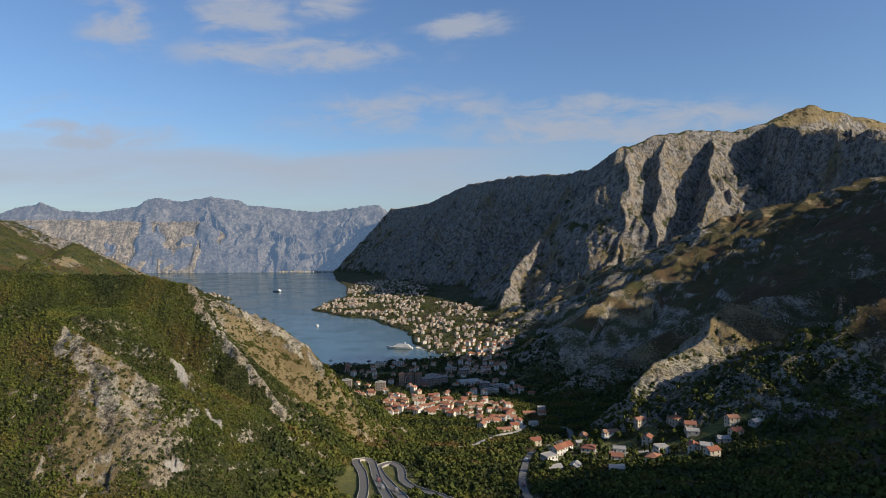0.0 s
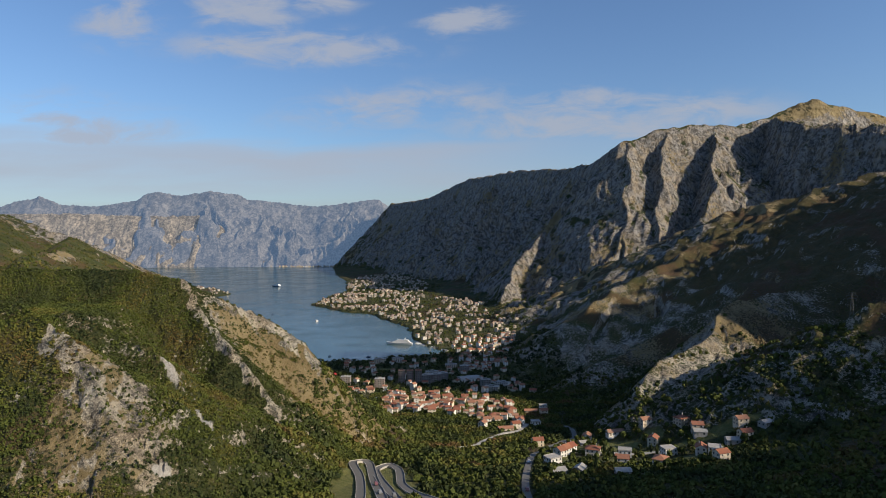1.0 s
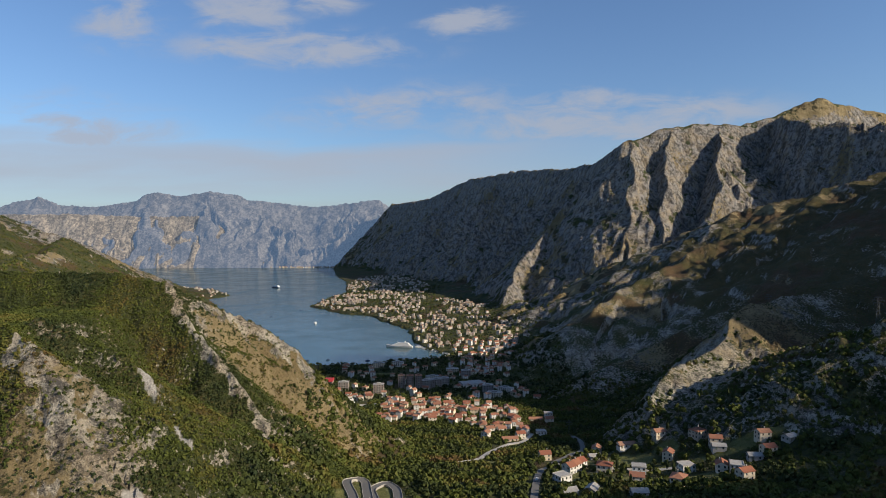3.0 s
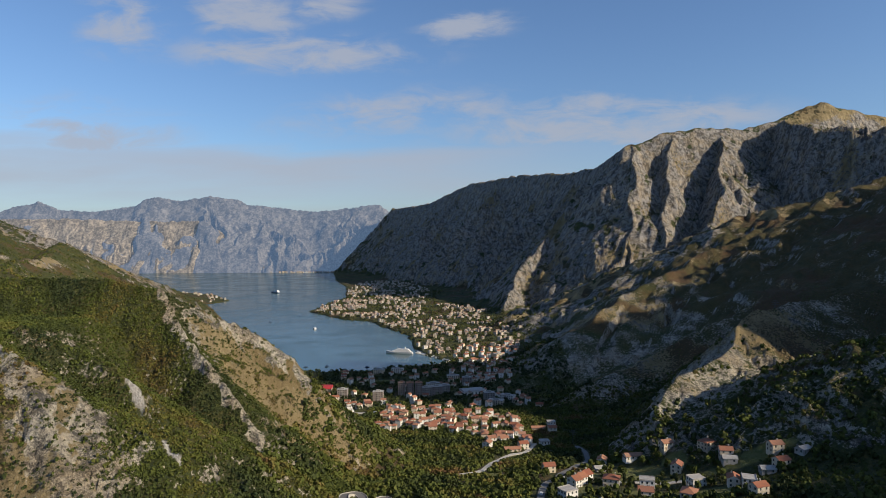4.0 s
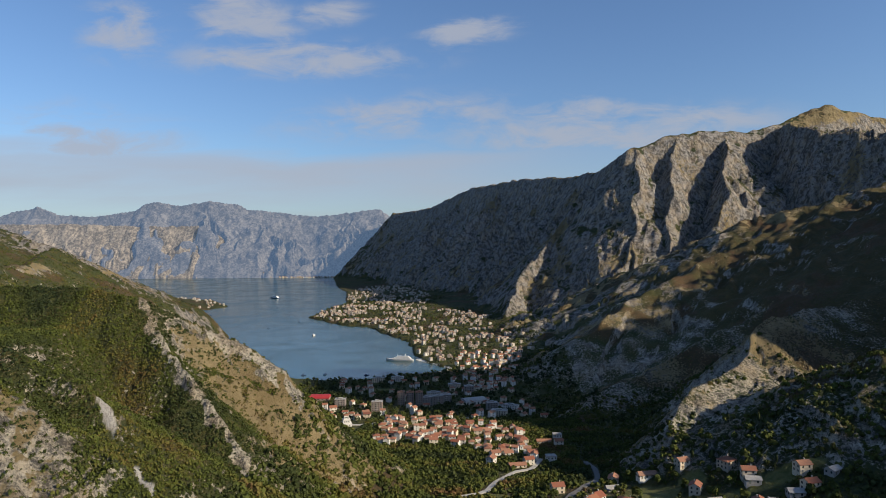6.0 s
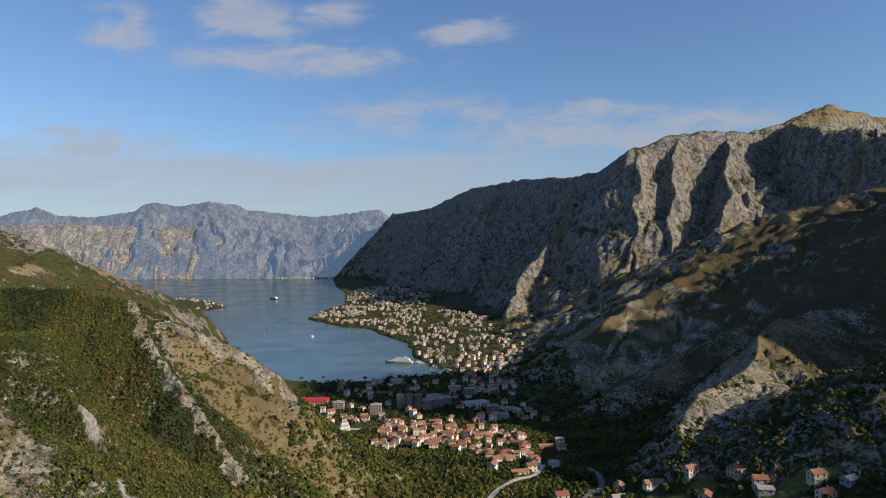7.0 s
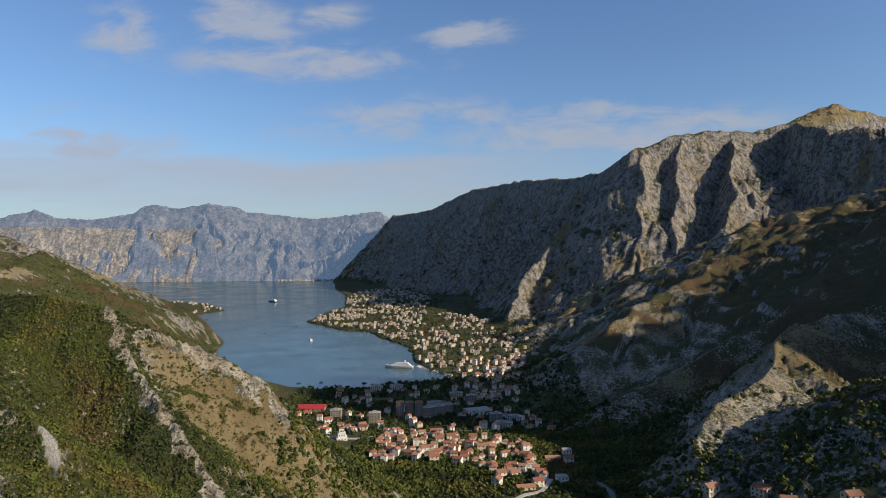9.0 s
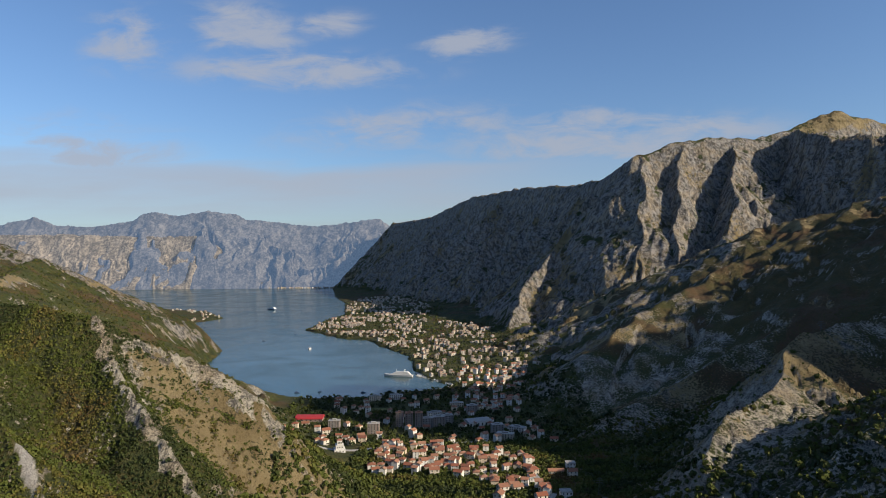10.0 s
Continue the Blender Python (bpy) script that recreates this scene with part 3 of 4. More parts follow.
# ---------------- materials of the things ----------------
def varied(name, colours, rough=0.85, scale=0.5, stain=0.25, metal=0.0, islands=False):
    """Paint, plaster or tile whose tone differs from piece to piece, with grain and stains."""
    m, N, s = material(name, rough)
    s.inputs["Metallic"].default_value = metal
    info = N.add("ShaderNodeNewGeometry").outputs["Random Per Island"] if islands else N.add("ShaderNodeObjectInfo").outputs["Random"]
    ramp = N.add("ShaderNodeValToRGB", Fac=info)
    colours = colours * 2 if len(colours) == 1 else colours
    ramp.color_ramp.interpolation = "LINEAR"
    while len(ramp.color_ramp.elements) < len(colours):
        ramp.color_ramp.elements.new(0.5)
    for i, (e, c) in enumerate(zip(ramp.color_ramp.elements, colours)):
        e.position, e.color = i / max(1, len(colours) - 1), (*c, 1)
    pos = N.add("ShaderNodeNewGeometry").outputs["Position"]
    dirt = N.ramp(N.noise(scale, 5, 0.6, pos), 0.35, 0.7, 0.0, stain)
    fine_ = N.ramp(N.noise(scale * 9, 3, 0.6, pos), 0.3, 0.7, 0.0, stain * 0.6)
    colour = N.mix(fine_, N.mix(dirt, ramp.outputs[0], (0.12, 0.10, 0.08)), (0.10, 0.085, 0.07))
    N.link(colour, s.inputs["Base Color"])
    bump(N, s, N.noise(scale * 6, 4, 0.6, pos), 0.05, 0.5)
    return m


PLASTER = varied("plaster", [(0.72, 0.66, 0.55), (0.66, 0.55, 0.40), (0.78, 0.75, 0.69), (0.60, 0.50, 0.38), (0.74, 0.62, 0.46)])
WHITEWALL = varied("whitewash", [(0.78, 0.76, 0.72), (0.70, 0.68, 0.63)])
BLOCKWALL = varied("weathered_render", [(0.27, 0.26, 0.25), (0.31, 0.24, 0.21), (0.24, 0.235, 0.235)])
TILE = varied("clay_tile", [(0.29, 0.09, 0.048), (0.35, 0.14, 0.075), (0.23, 0.08, 0.048), (0.38, 0.19, 0.115), (0.27, 0.075, 0.04)], 0.9, 0.8, 0.35)
OLDTILE = varied("old_clay_tile", [(0.42, 0.20, 0.12), (0.34, 0.14, 0.08), (0.40, 0.24, 0.16)], 0.9, 0.8, 0.35)
SHOREWALL = varied("shore_plaster", [(0.62, 0.56, 0.47), (0.46, 0.39, 0.29), (0.72, 0.68, 0.61), (0.38, 0.32, 0.25), (0.60, 0.53, 0.44), (0.52, 0.42, 0.30)], islands=True)
SHOREROOF = varied("shore_tile", [(0.34, 0.19, 0.13), (0.27, 0.14, 0.095), (0.42, 0.29, 0.21), (0.36, 0.32, 0.27)], 0.9, 0.8, 0.35, islands=True)
CONCRETE = varied("concrete", [(0.42, 0.40, 0.37), (0.36, 0.35, 0.33)], 0.9, 0.6, 0.3)
PALESTONE = varied("pale_stone", [(0.50, 0.47, 0.41), (0.44, 0.41, 0.36)], 0.9, 0.9, 0.3)
ASPHALT = varied("asphalt", [(0.15, 0.145, 0.135), (0.16, 0.155, 0.145)], 0.9, 0.4, 0.2)
GLASSY = varied("window_glass", [(0.02, 0.025, 0.03), (0.035, 0.04, 0.045)], 0.15, 0.5, 0.0)
FRAMEWOOD = varied("painted_wood", [(0.30, 0.22, 0.14), (0.12, 0.16, 0.12), (0.55, 0.53, 0.50)], 0.7)
STEEL = varied("galvanised_steel", [(0.11, 0.115, 0.12)], 0.6, 2.0, 0.2, 0.2)
SHIPWHITE = varied("ship_paint", [(0.62, 0.62, 0.61)], 0.4, 0.2, 0.08)
SHIPBLUE = varied("hull_paint", [(0.03, 0.06, 0.13)], 0.4, 0.2, 0.1)
REDROOF = varied("red_sheet_roof", [(0.42, 0.03, 0.04)], 0.6, 0.2, 0.2)
CARPAINT = varied("car_paint", [(0.02, 0.02, 0.025), (0.6, 0.6, 0.6), (0.10, 0.11, 0.13), (0.30, 0.03, 0.03)], 0.3, 1.0, 0.05)
RUBBER = varied("rubber", [(0.02, 0.02, 0.02)], 0.9)
BARK = varied("bark", [(0.10, 0.075, 0.05)], 0.95, 3.0, 0.3)


def leaf_material():
    m, N, s = material("leaves", 0.75)
    a = N.add("ShaderNodeAttribute")
    a.attribute_name = "tint"
    island = N.add("ShaderNodeNewGeometry").outputs["Random Per Island"]
    t = N.math("ADD", a.outputs["Fac"], N.math("MULTIPLY", N.math("SUBTRACT", island, 0.5), 0.18))
    ramp = N.add("ShaderNodeValToRGB", Fac=t)
    stops = ((0.0, (0.024, 0.036, 0.014)), (0.3, (0.044, 0.055, 0.015)), (0.55, (0.072, 0.088, 0.017)), (0.78, (0.108, 0.098, 0.024)), (1.0, (0.125, 0.072, 0.032)))
    while len(ramp.color_ramp.elements) < len(stops):
        ramp.color_ramp.elements.new(0.5)
    for e, (p, c) in zip(ramp.color_ramp.elements, stops):
        e.position, e.color = p, (*c, 1)
    N.link(ramp.outputs[0], s.inputs["Base Color"])
    s.inputs["Specular IOR Level"].default_value = 0.15
    return m


LEAVES = leaf_material()


# ---------------- building blocks ----------------
def part(name, bm, mat, parent=None, label=""):
    me = bpy.data.meshes.new(name)
    bm.to_mesh(me)
    bm.free()
    for one in mat if isinstance(mat, (list, tuple)) else (mat,):
        me.materials.append(one)
    ob = new(name, me)
    if parent is not None:
        ob.parent = parent
    if label:
        tagged(ob, label)
    return ob


def solid(bm, verts, faces, index=0):
    vs = [bm.verts.new(v) for v in verts]
    for f in faces:
        bm.faces.new([vs[i] for i in f]).material_index = index


BOX = ((0, 3, 2, 1), (4, 5, 6, 7), (0, 1, 5, 4), (1, 2, 6, 5), (2, 3, 7, 6), (3, 0, 4, 7))


def box(bm, x0, y0, z0, x1, y1, z1, index=0):
    solid(bm, [(x0, y0, z0), (x1, y0, z0), (x1, y1, z0), (x0, y1, z0), (x0, y0, z1), (x1, y0, z1), (x1, y1, z1), (x0, y1, z1)], BOX, index)


def bar(bm, a, b, r, r2=None, sides=4):
    """A straight bar from a to b, r thick at a and r2 at b."""
    a, b = Vector(a), Vector(b)
    q = (b - a).to_track_quat("Z", "Y")
    ring = [(math.cos(2 * math.pi * i / sides), math.sin(2 * math.pi * i / sides), 0) for i in range(sides)]
    r2 = r if r2 is None else r2
    verts = [a + q @ (Vector(v) * r) for v in ring] + [b + q @ (Vector(v) * r2) for v in ring]
    faces = [(i, (i + 1) % sides, sides + (i + 1) % sides, sides + i) for i in range(sides)] + [tuple(range(sides))[::-1], tuple(range(sides, 2 * sides))]
    solid(bm, verts, faces)


def gable(bm, w, d, z, rise, over=0.45, thick=0.22):
    """A pitched roof with eaves; the ridge runs along x."""
    x, y = w / 2 + over, d / 2 + over
    drop_ = rise * over / (d / 2)
    e, r = z - drop_, z + rise
    verts = [(-x, -y, e), (x, -y, e), (x, 0, r), (-x, 0, r), (-x, y, e), (x, y, e)]
    verts += [(a, b, c + thick) for a, b, c in verts]
    solid(bm, verts, [(6, 7, 8, 9), (9, 8, 11, 10), (0, 3, 2, 1), (3, 4, 5, 2), (0, 1, 7, 6), (4, 10, 11, 5), (0, 6, 9, 3), (3, 9, 10, 4), (1, 2, 8, 7), (2, 5, 11, 8)])


def hipped(bm, w, d, z, rise, over=0.45, thick=0.2):
    x, y, e = w / 2 + over, d / 2 + over, z - 0.1
    ridge = max(0.3, (w - d) / 2)
    verts = [(-x, -y, e), (x, -y, e), (x, y, e), (-x, y, e), (-x, -y, e + thick), (x, -y, e + thick), (x, y, e + thick), (-x, y, e + thick), (-ridge, 0, z + rise), (ridge, 0, z + rise)]
    solid(bm, verts, [(0, 3, 2, 1), (0, 1, 5, 4), (1, 2, 6, 5), (2, 3, 7, 6), (3, 0, 4, 7), (4, 5, 9, 8), (5, 6, 9), (6, 7, 8, 9), (7, 4, 8)])


WINDOW_MESH = {}


def window(parent, x, y, z, turn, w=0.95, h=1.25):
    key = (round(w, 2), round(h, 2))
    if key not in WINDOW_MESH:
        bm = bmesh.new()
        box(bm, -w / 2 - 0.1, -0.06, -0.1, w / 2 + 0.1, 0.02, h + 0.1, 0)
        box(bm, -w / 2, -0.08, 0, -0.04, 0.02, h, 1)
        box(bm, 0.04, -0.08, 0, w / 2, 0.02, h, 1)
        me = bpy.data.meshes.new("window")
        bm.to_mesh(me)
        bm.free()
        me.materials.append(FRAMEWOOD), me.materials.append(GLASSY)
        WINDOW_MESH[key] = me
    ob = new("window", WINDOW_MESH[key])
    ob.parent = parent
    ob.matrix_basis = pose(x, y, z, 0, 0, turn)
    return ob


def house(w, d, storeys, roof, wall_mat, roof_mat, bays=2, chimney=True, door=True, sides=True):
    """A house: walls on a plinth, a gable, hipped or flat roof, windows on its faces, a door and a chimney."""
    root = new("house")
    h = 2.7 * storeys
    bm = bmesh.new()
    box(bm, -w / 2, -d / 2, -3.0, w / 2, d / 2, h)
    rise = d * 0.26
    if roof == "gable":
        for sx in (-1, 1):
            x0, x1 = sorted((sx * w / 2, sx * (w / 2 - 0.25)))
            solid(bm, [(x0, -d / 2, h), (x1, -d / 2, h), (x1, d / 2, h), (x0, d / 2, h), (x0, 0, h + rise), (x1, 0, h + rise)],
                  [(0, 1, 5, 4), (2, 3, 4, 5), (1, 2, 5), (3, 0, 4), (0, 3, 2, 1)])
    part("wall", bm, wall_mat, root)
    bm = bmesh.new()
    if roof == "gable":
        gable(bm, w, d, h + 0.02, rise)
    elif roof == "hip":
        hipped(bm, w, d, h + 0.12, rise)
    else:
        box(bm, -w / 2 - 0.3, -d / 2 - 0.3, h + 0.004, w / 2 + 0.3, d / 2 + 0.3, h + 0.28)
        for x0, y0, x1, y1 in ((-w / 2, -d / 2, w / 2, -d / 2 + 0.2), (-w / 2, d / 2 - 0.2, w / 2, d / 2)):
            box(bm, x0, y0, h + 0.284, x1, y1, h + 0.7)
    part("roof", bm, roof_mat, root)
    if chimney:
        bm = bmesh.new()
        box(bm, w * 0.2, d * 0.1, h, w * 0.2 + 0.6, d * 0.1 + 0.6, h + rise + 0.7)
        box(bm, w * 0.2 - 0.08, d * 0.1 - 0.08, h + rise + 0.704, w * 0.2 + 0.68, d * 0.1 + 0.68, h + rise + 0.85)
        part("chimney", bm, PALESTONE, root)
    for f in range(storeys):
        z = f * 2.7 + 0.9
        for b in range(bays):
            x = (b + 0.5) / bays * w - w / 2
            if not (door and f == 0 and b == 0):
                window(root, x, -d / 2, z, 0)
            if sides:
                window(root, -w / 2, (b + 0.5) / bays * d - d / 2, z, -90)
        if sides:
            window(root, w / 2, 0, z, 90)
    if door:
        bm = bmesh.new()
        x = 0.5 / bays * w - w / 2
        box(bm, x - 0.55, -d / 2 - 0.07, 0.0, x + 0.55, -d / 2 + 0.02, 2.1)
        box(bm, x - 0.75, -d / 2 - 0.9, 2.2, x + 0.75, -d / 2 + 0.02, 2.32)
        part("door", bm, FRAMEWOOD, root)
    return root


def block(w, d, storeys, wall_mat, roof_mat, bays):
    """A block of flats with rows of windows, balconies and a flat roof."""
    root = new("apartment_building")
    h = 2.8 * storeys
    bm = bmesh.new()
    box(bm, -w / 2, -d / 2, -3, w / 2, d / 2, h)
    part("wall", bm, wall_mat, root)
    bm = bmesh.new()
    box(bm, -w / 2 - 0.4, -d / 2 - 0.4, h + 0.004, w / 2 + 0.4, d / 2 + 0.4, h + 0.4)
    box(bm, -w * 0.2, -d * 0.2, h + 0.404, w * 0.2, d * 0.2, h + 2.2)
    part("roof", bm, roof_mat, root)
    for f in range(storeys):
        for b in range(bays):
            window(root, (b + 0.5) / bays * w - w / 2, -d / 2, f * 2.8 + 0.8, 0, 1.3, 1.5)
        window(root, w / 2, 0, f * 2.8 + 0.8, 90, 1.3, 1.5)
    for f in range(1, storeys):
        bm = bmesh.new()
        box(bm, -w * 0.12, -d / 2 - 1.2, f * 2.8 - 0.1, w * 0.12, -d / 2 - 0.004, f * 2.8 + 0.1)
        box(bm, -w * 0.12, -d / 2 - 1.2, f * 2.8 + 0.104, w * 0.12, -d / 2 - 1.08, f * 2.8 + 1.0)
        part("balcony", bm, CONCRETE, root)
    return root


def on_ground(x, y, *fields):
    """The ground's height, or other values kept on its grid, at plan places, as the sheet has them."""
    x, y = np.atleast_1d(np.asarray(x, float)), np.atleast_1d(np.asarray(y, float))
    a = np.arctan2(x, y - ORIGIN_Y)
    i = np.interp(a, angles, np.arange(len(angles)))
    r = np.hypot(x, y - ORIGIN_Y) / np.interp(a, angles, stretch)
    j = np.interp(r, radii, np.arange(len(radii)))
    i0, j0 = np.minimum(i.astype(int), len(angles) - 2), np.minimum(j.astype(int), len(radii) - 2)
    u, v = i - i0, j - j0
    out = [f[j0, i0] * (1 - u) * (1 - v) + f[j0, i0 + 1] * u * (1 - v) + f[j0 + 1, i0] * (1 - u) * v + f[j0 + 1, i0 + 1] * u * v for f in fields or (GZ,)]
    return out if fields else out[0]


def height(x, y):
    return float(on_ground(x, y)[0])


def put(template, x, y, turn, scale=1.0, first=[]):
    """Set the template itself at its first place, and a copy at each further one."""
    m = pose(x, y, height(x, y) + 0.1, 0, 0, turn) @ Matrix.Diagonal((scale, scale, scale, 1))
    if template in first:
        return copy_thing(template, m @ Matrix.Diagonal([1 / v for v in template.scale] + [1]))
    first.append(template)
    template.matrix_basis = m
    return template


# ---------------- roads ----------------
def smooth_path(pts, step=2.0):
    out, n = [], len(pts)
    for i in range(n - 1):
        p0, p1, p2, p3 = (np.array(pts[max(0, min(n - 1, j))], float) for j in (i - 1, i, i + 1, i + 2))
        k = max(2, int(np.hypot(*(p2 - p1)) / step))
        for t in np.arange(k) / k:
            out.append(0.5 * (2 * p1 + (p2 - p0) * t + (2 * p0 - 5 * p1 + 4 * p2 - p3) * t * t + (3 * p1 - p0 - 3 * p2 + p3) * t ** 3))
    return np.array(out + [np.array(pts[-1], float)])


ROAD_POINTS = []


def road(pts, width, label, mat, parapet=True):
    P = smooth_path(pts)
    T = np.gradient(P, axis=0)
    T /= np.maximum(np.hypot(T[:, 0], T[:, 1]), 1e-6)[:, None]
    S = np.stack([-T[:, 1], T[:, 0]], 1)
    z = np.max([on_ground(P[:, 0] + S[:, 0] * o, P[:, 1] + S[:, 1] * o) for o in (-width / 2, 0, width / 2)], axis=0)
    z = np.convolve(np.pad(z, 3, mode="edge"), np.ones(7) / 7, "valid") + 0.45
    ROAD_POINTS.extend(P.tolist())

    def strip(name, offs, mat_, parent, label_=""):
        bm = bmesh.new()
        rows = [[bm.verts.new((P[i, 0] + S[i, 0] * o, P[i, 1] + S[i, 1] * o, z[i] + dz)) for o, dz in offs] for i in range(len(P))]
        for a, b in zip(rows, rows[1:]):
            for j in range(len(offs) - 1):
                bm.faces.new((a[j], b[j], b[j + 1], a[j + 1]))
        return part(name, bm, mat_, parent, label_)

    w = width / 2
    ob = strip("road", [(w, -3), (w, 0), (-w, 0), (-w, -3)], mat, None)
    tagged(ob, label, "road", kind="structure")
    if parapet:
        for sgn in (-1, 1):
            a, b = sgn * (w - 0.02), sgn * (w + 0.2)
            strip("parapet", [(a, 0.002), (a, 0.42), (b, 0.42), (b, -2.5)] if sgn < 0 else [(b, -2.5), (b, 0.42), (a, 0.42), (a, 0.002)], PALESTONE, ob)
    return ob


road([(-34, 165), (-36, 200), (-39, 252), (-42, 282), (-47, 313), (-54, 338), (-52, 352), (-46, 350), (-42, 328), (-37, 300), (-31, 270), (-26, 245), (-22, 222)], 4.6,
     "grey asphalt hairpin road with a pale stone edge", ASPHALT)
road([(-15, 222), (-20, 250), (-29, 283), (-37, 316), (-40, 335), (-35, 350), (-28, 340), (-25, 320), (-22, 292), (-13, 267), (-2, 249), (14, 225), (30, 200)], 4.4,
     "grey asphalt hairpin road with a pale stone edge", ASPHALT)
road([(40, 215), (39, 248), (40, 280), (47, 332), (58, 389), (68, 410), (88, 457), (109, 504), (112, 560)], 4.0, "narrow asphalt village road between trees", ASPHALT, False)
road([(8, 425), (23, 443), (34, 488), (50, 527), (66, 541), (78, 575)], 3.6, "pale gravel lane through the trees", PALESTONE, False)
road([(72, 418), (100, 398), (128, 392), (150, 388)], 3.0, "pale gravel lane between village houses", PALESTONE, False)
road([(-150, 742), (-112, 752), (-60, 770), (0, 790), (60, 800)], 5.0, "pale main road at the edge of town", CONCRETE, False)


# ---------------- houses of the near village ----------------
TAKEN = []
near_kinds = {
    "gable": (house(8.5, 7, 2, "gable", PLASTER, TILE), "two-storey plastered house with a red clay-tile gable roof", "house"),
    "row": (house(6.0, 8, 2, "gable", WHITEWALL, TILE), "narrow white row house with a red tile roof", "house"),
    "hip": (house(10, 8.5, 2, "hip", PLASTER, TILE, 3), "plastered house with a red hipped tile roof", "house"),
    "flat": (house(9, 8, 2, "flat", WHITEWALL, CONCRETE, 3, False), "white two-storey house with a flat concrete roof", "house"),
    "shed": (house(9, 6, 1, "gable", CONCRETE, CONCRETE, 2, False), "low grey concrete shed with a pale roof", "shed"),
    "long": (house(15, 6.5, 1, "gable", PLASTER, OLDTILE, 4, False), "long low house with a faded tile roof", "house"),
}
for ob, label, category in near_kinds.values():
    tagged(ob, label, category, "houses of the near village")
NEAR = (("gable", 69, 441, 10), ("row", 76, 388, 35), ("row", 81, 396, 35), ("row", 86, 404, 35), ("flat", 66, 356, 30), ("shed", 64, 326, 20), ("shed", 77, 330, 60),
        ("hip", 98, 388, -20), ("gable", 113, 474, 70), ("shed", 105, 446, 10), ("flat", 118, 384, -15), ("gable", 108, 354, -15), ("shed", 99, 320, 0),
        ("long", 132, 460, 10), ("gable", 152, 452, 20), ("gable", 147, 416, 60), ("hip", 130, 350, 60), ("flat", 144, 376, 10), ("hip", 173, 433, 30),
        ("gable", 176, 411, -10), ("shed", 174, 401, -10))
NEAR_MORE = (("gable", 160, 364, 70), ("flat", 166, 358, 70), ("gable", 161, 337, 20), ("gable", 199, 395, 10), ("shed", 211, 386, 30), ("shed", 185, 376, -5),
             ("gable", 194, 378, 15), ("flat", 85, 566, 5), ("gable", 65, 554, 15), ("flat", 68, 618, 10), ("gable", 104, 640, 5), ("long", 92, 653, 0),
             ("hip", 71, 649, 15), ("gable", 71, 575, 25), ("long", 55, 547, 10), ("gable", 35, 560, 65), ("flat", 108, 671, 0), ("gable", 40, 585, 20))
for kind, x, y, turn in NEAR + NEAR_MORE:
    put(near_kinds[kind][0], x, y, turn, 0.92)
    TAKEN.append((x, y, 5.5))

# ---------------- the red-roofed quarter below ----------------
rng = random.Random(7)
mid_kinds = [(house(8, 7, 2, "hip", PLASTER, TILE, 1, True, False, False), "cream house with an orange hipped tile roof"),
             (house(9, 7, 2, "gable", PLASTER, TILE, 2, False, False, False), "plastered house with an orange tile gable roof"),
             (house(7, 6.5, 3, "gable", WHITEWALL, OLDTILE, 1, False, False, False), "tall white house with a faded tile roof")]
for ob, label in mid_kinds:
    tagged(ob, label, "house", "houses of the red-roofed quarter")
spots = []


def scatter(count, gap, inside, x0, x1, y0, y1):
    made, tries = [], 0
    while len(made) < count and tries < count * 60:
        tries += 1
        x, y = rng.uniform(x0, x1), rng.uniform(y0, y1)
        if inside(x, y) and all((x - a) ** 2 + (y - b) ** 2 > gap * gap for a, b in made[-400:]):
            made.append((x, y))
    return made


def quarter(x, y):
    lower = 648 - 0.0 * x if x < 0 else 648 - 1.35 * x
    upper = 785 - 0.55 * (x + 35) if x > -35 else 785
    return lower < y < upper and x > -72 + (y - 650) * 0.0


for x, y in scatter(105, 7.5, quarter, -72, 75, 560, 785):
    put(mid_kinds[rng.randrange(3)][0], x, y, rng.choice((0, 15, -20, 80)) + rng.uniform(-8, 8), rng.uniform(0.7, 0.95))
    TAKEN.append((x, y, 4.0))

# ---------------- the town at the head of the bay ----------------
flats = [(block(16, 11, 5, BLOCKWALL, CONCRETE, 4), "five-storey grey apartment block with balconies and flat roof"),
         (block(11, 11, 8, BLOCKWALL, OLDTILE, 3), "eight-storey reddish apartment tower with balconies"),
         (block(22, 10, 3, PLASTER, CONCRETE, 6), "long three-storey town building with a flat roof")]
for ob, label in flats:
    tagged(ob, label, "building", "blocks of the town")
for k, x, y, turn in ((1, -62, 885, 5), (1, -50, 882, 5), (1, -38, 880, 5), (0, -28, 884, 12), (0, -14, 892, 12), (0, -3, 902, 12), (2, 62, 812, -20), (2, 80, 850, -30), (0, 55, 840, 10),
                      (2, -110, 1050, 10), (2, -80, 1058, -5), (0, -140, 870, 0), (2, -20, 940, 15), (0, 30, 960, 5), (2, 10, 1000, 8), (0, -90, 850, 0), (2, 95, 1180, 40)):
    put(flats[k][0], x, y, turn, 0.85)
    TAKEN.append((x, y, 9))
town = scatter(85, 10, lambda x, y: 790 < y < 1070 and x > -190 + (y - 800) * 0.1 and x < 120 - (y - 800) * 0.12 and all((x - a) ** 2 + (y - b) ** 2 > 190 for a, b, _ in TAKEN), -190, 120, 790, 1070)
old = scatter(75, 9, lambda x, y: x > 15 + (1180 - y) * 0.02 and x < 118 + (y - 1130) * 0.15, 5, 150, 985, 1300)
for x, y in town + old:
    put(mid_kinds[rng.randrange(3)][0], x, y, rng.choice((0, 30, 60)) + rng.uniform(-8, 8), rng.uniform(0.75, 1.05))
    TAKEN.append((x, y, 5))


